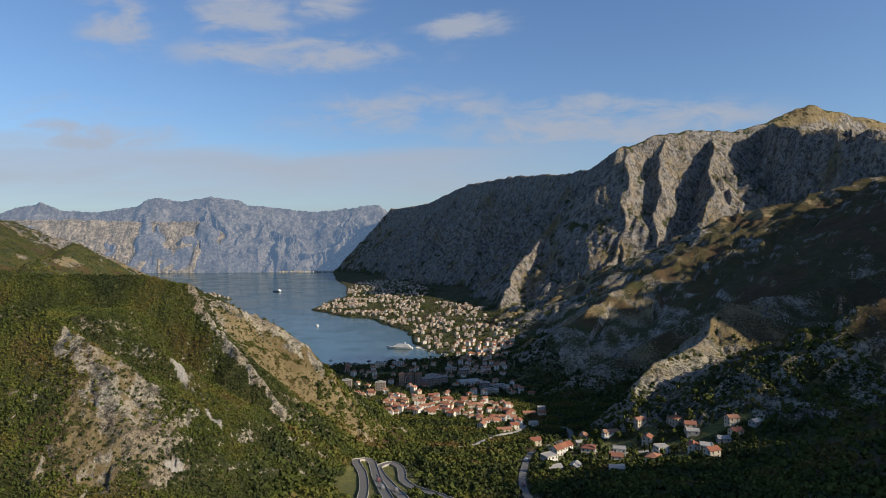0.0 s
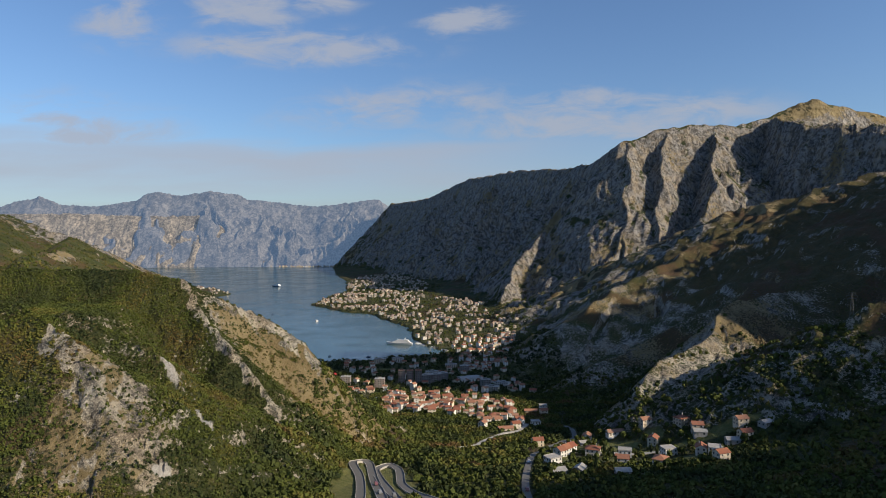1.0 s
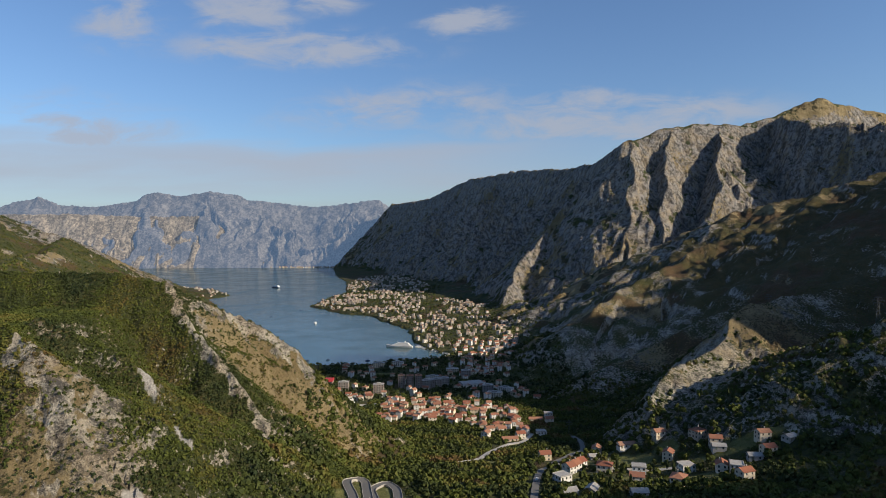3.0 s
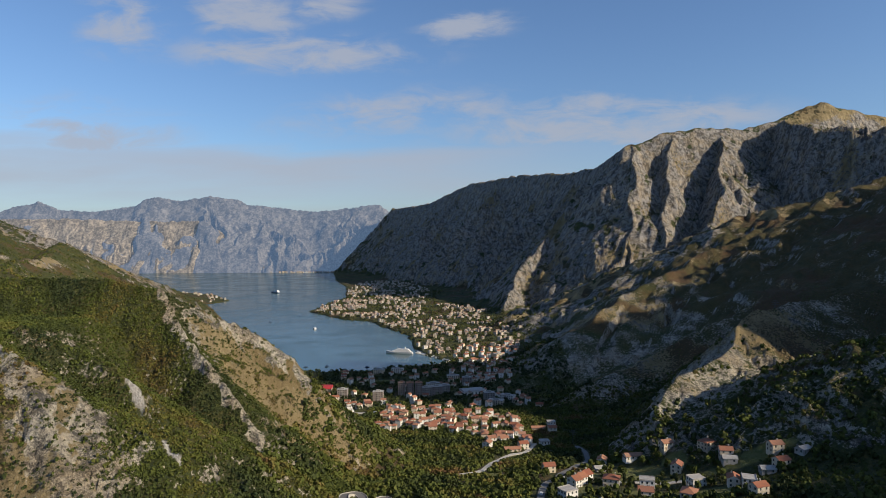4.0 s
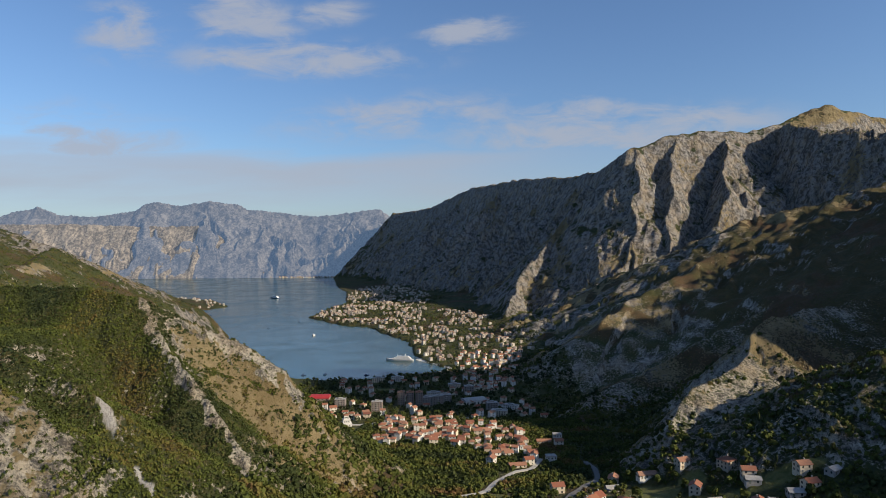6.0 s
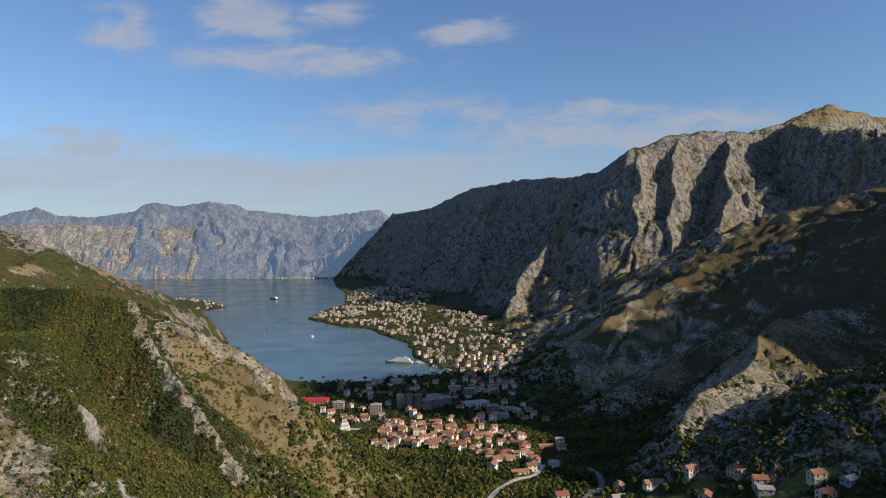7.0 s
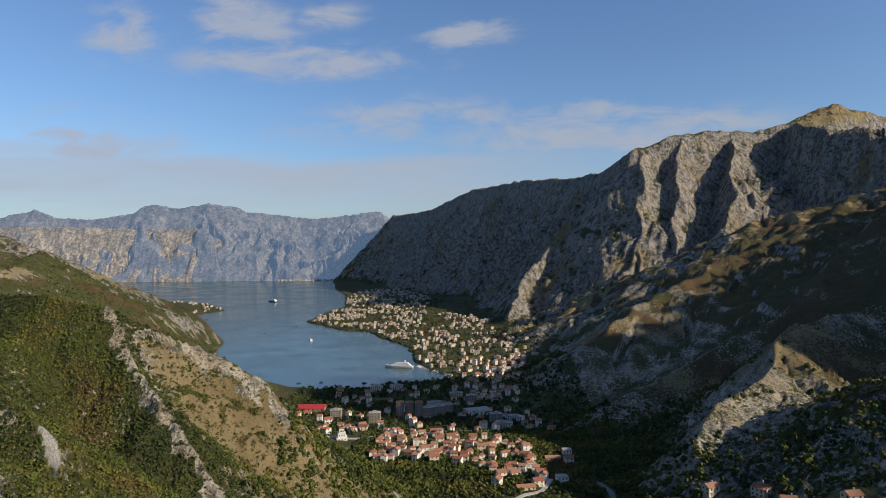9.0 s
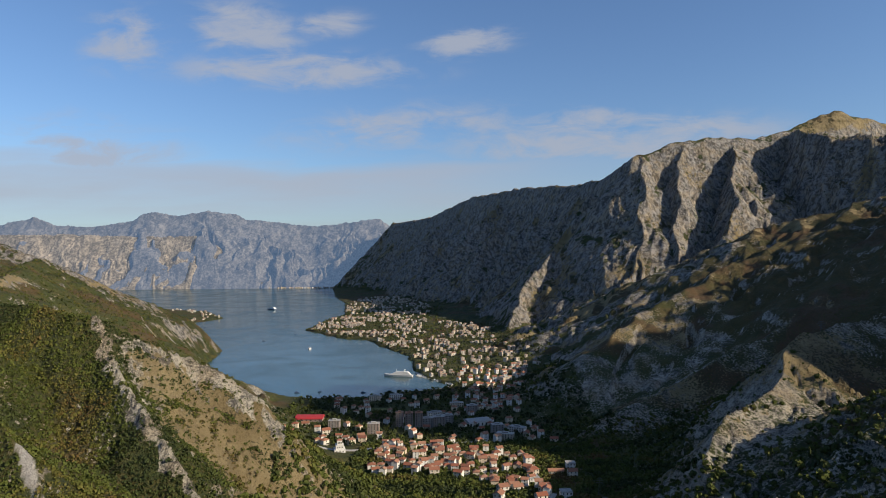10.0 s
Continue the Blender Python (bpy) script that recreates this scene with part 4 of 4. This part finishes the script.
def hall(w, d, h, roof_mat, wall_mat, label, category, rise=0.35):
    """A wide low hall with a shallow curved roof and tall window bays."""
    root = new("hall")
    bm = bmesh.new()
    box(bm, -w / 2, -d / 2, -3, w / 2, d / 2, h)
    part("wall", bm, wall_mat, root)
    bm = bmesh.new()
    n = 8
    arc = [(math.cos(math.pi * i / n) * (d / 2 + 0.6), h + 0.02 + math.sin(math.pi * i / n) * h * rise) for i in range(n + 1)]
    verts = [(sx * (w / 2 + 0.6), a, b) for sx in (-1, 1) for a, b in arc]
    solid(bm, verts, [(i, i + 1, n + 2 + i, n + 1 + i) for i in range(n)] + [tuple(range(n + 1))[::-1], tuple(range(n + 1, 2 * n + 2)), (0, n + 1, 2 * n + 1, n)])
    part("roof", bm, roof_mat, root)
    for b in range(6):
        window(root, (b + 0.5) / 6 * w - w / 2, -d / 2, 0.9, 0, 1.8, h * 0.6)
    return tagged(root, label, category)


put(hall(34, 22, 6, CONCRETE, WHITEWALL, "wide pale hall with a shallow curved roof", "hall"), 35, 902, 20, 0.9)
put(hall(38, 18, 3.4, REDROOF, BLOCKWALL, "long sports hall with a bright red roof", "hall", 1.3), -182, 928, 0, 0.9)
TAKEN += [(35, 902, 16), (-182, 928, 17)]


def tiered_building():
    root = new("tiered_building")
    for name, w, z0, z1 in (("base", 13, -3, 4), ("middle", 9.5, 4.004, 9), ("tower", 6, 9.004, 14)):
        bm = bmesh.new()
        box(bm, -w / 2, -w / 2, z0, w / 2, w / 2, z1)
        box(bm, -w / 2 - 0.3, -w / 2 - 0.3, z1 + 0.002, w / 2 + 0.3, w / 2 + 0.3, z1 + 0.004 - 0.0)
        part(name, bm, WHITEWALL, root)
    bm = bmesh.new()
    hipped(bm, 6, 6, 14.2, 1.6)
    part("roof", bm, OLDTILE, root)
    for z, w in ((1, 13), (5.6, 9.5), (10.5, 6)):
        for x in (-0.28, 0, 0.28):
            window(root, x * w, -w / 2, z, 0, 1.1, 1.6)
    return tagged(root, "white three-tiered building with a small tile roof", "building")


put(tiered_building(), -113, 746, 15, 0.85)
TAKEN.append((-113, 746, 9))

# ---------------- houses along the bay ----------------
def shore_land(x, y, reach):
    s, k = (float(f[0]) for f in on_ground(x, y, GS, SLOPE))
    return 8 < s < reach and k < 0.42


def east_bank(x, y):
    dens = (1.0 if y < 2300 else 0.5) * min(1.0, max(0.04, 0.45 + 1.3 * float(fbm(np.array([x / 90]), np.array([y / 90]), 2, 171)[0])))
    return rng.random() < dens and shore_land(x, y, 330)


bank = scatter(880, 6.4, east_bank, -430, 170, 1230, 3300)
west = scatter(60, 11, lambda x, y: shore_land(x, y, 70), -1150, -480, 1400, 2780)
across = [(-1180 + i * 16 + rng.uniform(-8, 8), 4553 + rng.uniform(0, 4)) for i in range(26)]
bm = bmesh.new()
for x, y in bank + west + across:
    z, w, d, h, a = max(1.0, height(x, y)), rng.uniform(4.8, 9), rng.uniform(4.8, 7), rng.choice((4, 5.5, 5.5, 8)), rng.choice((0.1, 0.5, 1.2)) + rng.uniform(-0.15, 0.15)
    c, s = math.cos(a), math.sin(a)
    if y > 4000:
        w, d, z = w * 1.7, d * 1.7, 1.0

    def at(u, v, zz):
        return (x + u * c - v * s, y + u * s + v * c, zz)

    quad = ((-w / 2, -d / 2), (w / 2, -d / 2), (w / 2, d / 2), (-w / 2, d / 2))
    solid(bm, [at(u, v, z - 3) for u, v in quad] + [at(u, v, z + h) for u, v in quad], BOX, 0)
    eave, rise, ridge = z + h + 0.05, d * 0.24, max(0.2, (w - d) / 2)
    solid(bm, [at(u * 1.1, v * 1.1, eave) for u, v in quad] + [at(-ridge, 0, eave + rise), at(ridge, 0, eave + rise)], [(3, 2, 1, 0), (0, 1, 5, 4), (1, 2, 5), (2, 3, 4, 5), (3, 0, 4)], 1)
    for k in (-0.25, 0.25):
        u = k * w
        solid(bm, [at(u - 0.5, -d / 2 - 0.06, z + 1), at(u + 0.5, -d / 2 - 0.06, z + 1), at(u + 0.5, -d / 2 - 0.06, z + h - 0.8), at(u - 0.5, -d / 2 - 0.06, z + h - 0.8)], [(0, 1, 2, 3)], 2)
    TAKEN.append((x, y, 4.5))
tagged(part("shore_houses", bm, (SHOREWALL, SHOREROOF, GLASSY)), "dense cream houses with terracotta roofs along the bay", "houses", kind="stuff")


# ---------------- ships and boats ----------------
def hull(bm, length, beam, depth, sheer, flare=0.75, n=12):
    """A ship's hull along x, bow at +x."""
    rings = []
    for i in range(n + 1):
        t = i / n
        x = (t - 0.5) * length
        w = beam / 2 * (1 - max(0, (t - 0.62) / 0.38) ** 2.2) * (0.85 + 0.15 * min(1, t * 6))
        z = depth + sheer * max(0, t - 0.6) ** 2 * 6
        w = max(w, 0.05)
        rings.append([bm.verts.new(v) for v in ((x, -w, z), (x, -w * flare, -0.6), (x, w * flare, -0.6), (x, w, z))])
    for a, b in zip(rings, rings[1:]):
        for j in range(4):
            bm.faces.new((a[j], a[(j + 1) % 4], b[(j + 1) % 4], b[j]))
    bm.faces.new(rings[0][::-1]), bm.faces.new(rings[-1])
    bmesh.ops.recalc_face_normals(bm, faces=bm.faces)


def ship(name, length, beam, hull_mat, decks, label):
    root = new(name)
    d = length * 0.055
    bm = bmesh.new()
    hull(bm, length, beam, d, length * 0.03)
    part("hull", bm, hull_mat, root)
    z, x0, x1 = d, -0.44, 0.30
    for i in range(decks):
        h = length * 0.028
        bm = bmesh.new()
        w = beam / 2 * (0.9 - 0.05 * i)
        a, b = x0 * length, x1 * length
        solid(bm, [(a, -w, z + 0.004), (b, -w * 0.9, z + 0.004), (b, w * 0.9, z + 0.004), (a, w, z + 0.004), (a + 1, -w, z + h), (b - h, -w * 0.85, z + h), (b - h, w * 0.85, z + h), (a + 1, w, z + h)], BOX)
        deck = part("deck", bm, SHIPWHITE, root)
        bm = bmesh.new()
        for k in range(9):
            u = a + 2 + (b - a - h - 4) * k / 9
            box(bm, u, -w - 0.05, z + h * 0.35, u + (b - a) / 14, -w * 0.86, z + h * 0.75)
        part("windows", bm, GLASSY, deck)
        z, x0, x1 = z + h, x0 + 0.03, x1 - 0.07
    bm = bmesh.new()
    bar(bm, (-length * 0.2, 0, z), (-length * 0.23, 0, z + length * 0.07), beam * 0.16, beam * 0.12, 8)
    part("funnel", bm, SHIPWHITE if hull_mat is SHIPWHITE else SHIPBLUE, root)
    bm = bmesh.new()
    bar(bm, (length * 0.08, 0, z - 1), (length * 0.06, 0, z + length * 0.08), 0.35, 0.12, 6)
    bar(bm, (length * 0.065, -beam * 0.15, z + length * 0.05), (length * 0.065, beam * 0.15, z + length * 0.05), 0.12)
    part("mast", bm, SHIPWHITE, root)
    return tagged(root, label, "ship")


ship("cruise_ship", 54, 10, SHIPWHITE, 4, "white moored cruise ship with stacked decks").matrix_basis = pose(-92, 1262, 0, 0, 0, 168)
ship("passenger_ship", 58, 13, SHIPBLUE, 5, "cruise ship with dark blue hull at anchor").matrix_basis = pose(-733, 2768, 0, 0, 0, 140)
ship("motor_yacht", 24, 7, SHIPWHITE, 3, "white motor yacht at anchor in the bay").matrix_basis = pose(-330, 1618, 0, 0, 0, 110)


def small_boat(hull_mat, label):
    root = new("boat")
    bm = bmesh.new()
    hull(bm, 8, 2.6, 1.1, 0.6, 0.6, 8)
    part("hull", bm, hull_mat, root)
    bm = bmesh.new()
    solid(bm, [(-2, -0.9, 1.11), (1.2, -0.8, 1.11), (1.2, 0.8, 1.11), (-2, 0.9, 1.11), (-1.8, -0.8, 2.3), (0.4, -0.7, 2.3), (0.4, 0.7, 2.3), (-1.8, 0.8, 2.3)], BOX)
    part("cabin", bm, hull_mat, root)
    bm = bmesh.new()
    bar(bm, (0, 0, 2.3), (0, 0, 6), 0.07, 0.04)
    part("mast", bm, STEEL, root)
    return tagged(root, label, "boat", "small boats in the bay")


white_boat, dark_boat = small_boat(SHIPWHITE, "small white boat moored by the quay"), small_boat(SHIPBLUE, "small dark-hulled boat on the water")
for i, (x, y, turn) in enumerate(((-245, 1125, 20), (-209, 1130, 60), (-138, 1122, 10), (-430, 1900, 30), (-760, 2100, 0), (-480, 1760, 50))):
    if i:
        copy_thing(dark_boat, pose(x, y, 0, 0, 0, turn))
    else:
        dark_boat.matrix_basis = pose(x, y, 0, 0, 0, turn)
for i in range(26):
    t = i / 25
    m = pose(-58 + 62 * t + rng.uniform(-1, 1), 1272 - 84 * t + rng.uniform(-1.5, 1.5) - 5, 0, 0, 0, 215 + rng.uniform(-5, 5))
    if i:
        copy_thing(white_boat, m)
    else:
        white_boat.matrix_basis = m

bm = bmesh.new()
for a, b in (((-62, 1290), (-12, 1202)), ((-12, 1202), (6, 1178)), ((6, 1178), (-6, 1146)), ((-6, 1146), (-70, 1114))):
    bar(bm, (*a, 0.2), (*b, 0.2), 2.2)
tagged(part("quay", bm, PALESTONE), "pale stone quay along the waterfront", "quay", kind="structure")


# ---------------- power line ----------------
def pylon(h):
    root = new("pylon")
    foot, top = h * 0.075, h * 0.016
    for sx in (-1, 1):
        for sy in (-1, 1):
            bm = bmesh.new()
            bar(bm, (sx * foot, sy * foot, -1), (sx * top, sy * top, h), 0.08, 0.05)
            part("leg", bm, STEEL, root)
    bm = bmesh.new()
    for i in range(6):
        z0, z1 = h * i / 6, h * (i + 1) / 6
        w0, w1 = foot + (top - foot) * i / 6, foot + (top - foot) * (i + 1) / 6
        for s in (-1, 1):
            bar(bm, (-w0, s * w0, z0), (w1, s * w1, z1), 0.035), bar(bm, (w0, s * w0, z0), (-w1, s * w1, z1), 0.035)
            bar(bm, (s * w0, -w0, z0), (s * w1, w1, z1), 0.035), bar(bm, (s * w0, w0, z0), (s * w1, -w1, z1), 0.035)
    part("bracing", bm, STEEL, root)
    for z, w in ((0.72, 0.17), (0.84, 0.21), (0.95, 0.13)):
        bm = bmesh.new()
        bar(bm, (-h * w, 0, h * z), (h * w, 0, h * z), 0.13)
        for s in (-1, 1):
            bar(bm, (s * h * w, 0, h * z), (0, 0, h * (z + 0.05)), 0.08)
            bar(bm, (s * h * w * 0.95, 0, h * z), (s * h * w * 0.95, 0, h * z - 1.4), 0.1)
        part("cross_arm", bm, STEEL, root)
    return tagged(root, "grey steel lattice pylon on the slope", "pylon", "pylons of the power line")


big = pylon(18)
for x, y, turn in ((309, 452, -40), (372, 735, -25), (328, 861, -20), (111, 571, -10)):
    put(big, x, y, turn, 1.0 if x > 300 else 0.75)


# ---------------- cars ----------------
def car():
    root = new("car")
    bm = bmesh.new()
    box(bm, -2.1, -0.85, 0.35, 2.1, 0.85, 0.95)
    solid(bm, [(-1.6, -0.8, 0.954), (1.0, -0.8, 0.954), (1.0, 0.8, 0.954), (-1.6, 0.8, 0.954), (-1.2, -0.65, 1.5), (0.4, -0.65, 1.5), (0.4, 0.65, 1.5), (-1.2, 0.65, 1.5)], BOX)
    part("body", bm, CARPAINT, root)
    for x in (-1.3, 1.3):
        for y in (-0.8, 0.8):
            bm = bmesh.new()
            bar(bm, (x, y - 0.1, 0.33), (x, y + 0.1, 0.33), 0.33, 0.33, 10)
            part("wheel", bm, RUBBER, root)
    return tagged(root, "small car on the asphalt road", "car", "cars on the roads")


a_car = car()
for i, (x, y, turn) in enumerate(((-31.5, 272, 105), (-35.5, 291, 105), (-24, 264, 105), (40, 275, 88), (52, 360, 72))):
    m = pose(x, y, height(x, y) + 0.95, 4, 0, turn)
    if i:
        copy_thing(a_car, m)
    else:
        a_car.matrix_basis = m


# ---------------- trees and scrub ----------------
def crown_faces(count, gen, droop=0.9):
    """Leafy clumps over an uneven ball of radius 1, as an array of count x 4 x 3."""
    d = gen.normal(size=(count, 3))
    d /= np.linalg.norm(d, axis=1)[:, None]
    d[:, 2] = np.where(d[:, 2] < -0.45, -d[:, 2], d[:, 2])
    c = d * gen.uniform(0.45, 0.92, (count, 1)) * np.array([1, 1, droop])
    n = d + gen.normal(size=(count, 3)) * 0.45
    n /= np.linalg.norm(n, axis=1)[:, None]
    u = np.cross(n, gen.normal(size=(count, 3)))
    u /= np.linalg.norm(u, axis=1)[:, None]
    v = np.cross(n, u)
    s = gen.uniform(0.24, 0.46, (count, 1))
    k = gen.uniform(0.6, 1.1, (count, 4, 1))
    corners = np.stack([u + v, v - u, -u - v, u - v], 1) * s[:, None] * k
    return c[:, None] + corners


def leaf_mesh(name, quads, tint):
    """quads: n x 4 x 3; tint: n."""
    me = bpy.data.meshes.new(name)
    n = len(quads)
    me.vertices.add(n * 4), me.loops.add(n * 4), me.polygons.add(n)
    me.vertices.foreach_set("co", quads.astype(np.float32).ravel())
    me.loops.foreach_set("vertex_index", np.arange(n * 4, dtype=np.int32))
    me.polygons.foreach_set("loop_start", np.arange(0, n * 4, 4, dtype=np.int32))
    me.polygons.foreach_set("loop_total", np.full(n, 4, np.int32))
    me.update()
    me.attributes.new("tint", "FLOAT", "POINT").data.foreach_set("value", np.repeat(tint, 4).astype(np.float32))
    me.materials.append(LEAVES)
    return me


gen = np.random.default_rng(5)
TAKEN_A, ROAD_A = np.array(TAKEN), np.array(ROAD_POINTS)


def free_places(n, x0, x1, y0, y1, margin=2.5):
    x, y = gen.uniform(x0, x1, n), gen.uniform(y0, y1, n)
    seen = np.abs(x) < 0.73 * (y + 62) + 12
    x, y = x[seen], y[seen]
    ok = np.ones(len(x), bool)
    for a, b, r in TAKEN_A[(TAKEN_A[:, 0] > x0 - 20) & (TAKEN_A[:, 0] < x1 + 20) & (TAKEN_A[:, 1] > y0 - 20) & (TAKEN_A[:, 1] < y1 + 20)]:
        ok &= (x - a) ** 2 + (y - b) ** 2 > r * r
    for a, b in ROAD_A[::2]:
        ok &= (x - a) ** 2 + (y - b) ** 2 > (margin + 1.6) ** 2
    x, y = x[ok], y[ok]
    z, wild, sd, slope, g, r, s, lw = on_ground(x, y, GZ, GW, GS, SLOPE, green, rust, scree, lawn)
    return x, y, z, wild, sd, slope, g, r, np.maximum(s, lw)


def plant(name, label, places, size, tint, clumps, kinds=10, rise=0.45):
    x, y, z = places
    bank_ = [crown_faces(clumps, gen) for _ in range(kinds)]
    pick = gen.integers(0, kinds, len(x))
    quads = np.empty((len(x), clumps, 4, 3), np.float32)
    a = gen.uniform(0, 2 * np.pi, len(x))
    for k in range(kinds):
        i = np.where(pick == k)[0]
        t = bank_[k][None]
        c, s = np.cos(a[i])[:, None, None], np.sin(a[i])[:, None, None]
        tall = gen.uniform(0.85, 1.3, len(i))[:, None, None]
        quads[i, :, :, 0] = (t[..., 0] * c - t[..., 1] * s) * size[i][:, None, None] + x[i][:, None, None]
        quads[i, :, :, 1] = (t[..., 0] * s + t[..., 1] * c) * size[i][:, None, None] + y[i][:, None, None]
        quads[i, :, :, 2] = (t[..., 2] * tall + rise) * size[i][:, None, None] + z[i][:, None, None]
    ob = new(name, leaf_mesh(name, quads.reshape(-1, 4, 3), np.repeat(tint, clumps)))
    return tagged(ob, label, "trees", kind="stuff")


def wood(name, label, n, area, keep, size, clumps, bias=0.0, rise=0.45):
    x, y, z, wild, sd, slope, g, r, bare = free_places(n, *area)
    k = (gen.uniform(size=len(x)) < keep(x, y, wild, sd, slope, g)) & (bare < 0.3) & (sd > 4)
    x, y, z, wild, r = x[k], y[k], z[k], wild[k], r[k]
    tint = np.clip(0.38 + 0.42 * fbm(x / 38, y / 38, 3, 131) + 0.22 * r + gen.normal(size=len(x)) * 0.055 + bias, 0, 1)
    s = size[0] + (size[1] - size[0]) * gen.uniform(size=len(x)) ** 1.6
    return plant(name, label, (x, y, z), s, tint, clumps, rise=rise)


wood("valley_wood", "dense mixed green and olive trees filling the valley", 24000, (-95, 300, 200, 800),
     lambda x, y, w, sd, sl, g: np.where(x < 190 - 0.1 * (y - 300), 1.0, 0.5) * (1 - 0.8 * (blob(x, y, 125, 410, 75, 70) > 0.5)) * (1 - 0.75 * (blob(x, y, -10, 715, 70, 60) > 0.5)) * (1 - 0.93 * w * np.minimum(1, 1.6 * blob(x, y, 235, 590, 60, 125, -38))), (1.1, 2.5), 22, 0.06, 0.5)
wood("hill_scrub", "green and rust-brown scrub on the hillside", 110000, (-340, -48, 165, 482),
     lambda x, y, w, sd, sl, g: np.clip((g - 0.22) * 1.6, 0.13, 0.9), (0.4, 1.25), 9, 0.08)
wood("slope_scrub", "dark low scrub on the rocky slopes", 26000, (130, 560, 320, 960),
     lambda x, y, w, sd, sl, g: np.clip((g - 0.3) * 1.2, 0.10, 0.7) * (1 - 0.45 * blob(x, y, 250, 605, 55, 120, -38)), (0.4, 1.2), 8, 0.14)
wood("back_wood", "dark green scrub and low trees on the hill beyond", 30000, (-1150, -330, 485, 1600), lambda x, y, w, sd, sl, g: np.clip((g - 0.4) * 2.0, 0.03, 0.9), (1.0, 2.4), 6, 0.10)
wood("town_trees", "trees between the houses of the town", 5000, (-230, 180, 780, 1180), lambda x, y, w, sd, sl, g: x * 0 + 0.75, (1.8, 3.6), 10, -0.15, 0.7)
wood("shore_trees", "trees between the houses along the bay", 9000, (-440, 230, 1200, 2600), lambda x, y, w, sd, sl, g: (sd < 380) * 0.8, (1.8, 3.8), 7, -0.02, 0.6)


def tree(h, r, kind):
    """A tree with a tapered trunk, limbs and a crown of leafy clumps."""
    root = new("tree")
    bm = bmesh.new()
    bar(bm, (0, 0, -0.8), (0, 0, h * 0.62), 0.2, 0.08, 6)
    for i in range(5):
        a = i * 2.4
        bar(bm, (0, 0, h * (0.28 + 0.06 * i)), (math.cos(a) * r * 0.6, math.sin(a) * r * 0.6, h * (0.5 + 0.06 * i)), 0.08, 0.03, 5)
    part("trunk", bm, BARK, root)
    q = crown_faces(90, gen, 0.85) * np.array([r, r, h * 0.42]) * (1 if kind == "round" else np.array([0.5, 0.5, 1.15]))
    q = q + np.array([0, 0, h * 0.6])
    tint = gen.uniform(0.25, 0.6, 90) if kind == "round" else gen.uniform(0.0, 0.2, 90)
    crown = new("crown", leaf_mesh("crown", q, tint))
    crown.parent = root
    return tagged(root, "leafy green tree with a rounded crown" if kind == "round" else "slim dark cypress tree", "tree", "single trees of the village")


single = [tree(6.5, 2.6, "round"), tree(8, 3.2, "round"), tree(9, 2.2, "tall")]
for x, y in scatter(80, 6, lambda x, y: on_ground(x, y, lawn)[0][0] < 0.3 and all((x - a) ** 2 + (y - b) ** 2 > 42 for a, b, _ in TAKEN[:60]) and all((x - a) ** 2 + (y - b) ** 2 > 25 for a, b in ROAD_POINTS[::3]), 55, 205, 315, 480):
    put(single[rng.choice((0, 0, 1, 1, 2))], x, y, rng.uniform(0, 360), rng.uniform(0.6, 1.0))
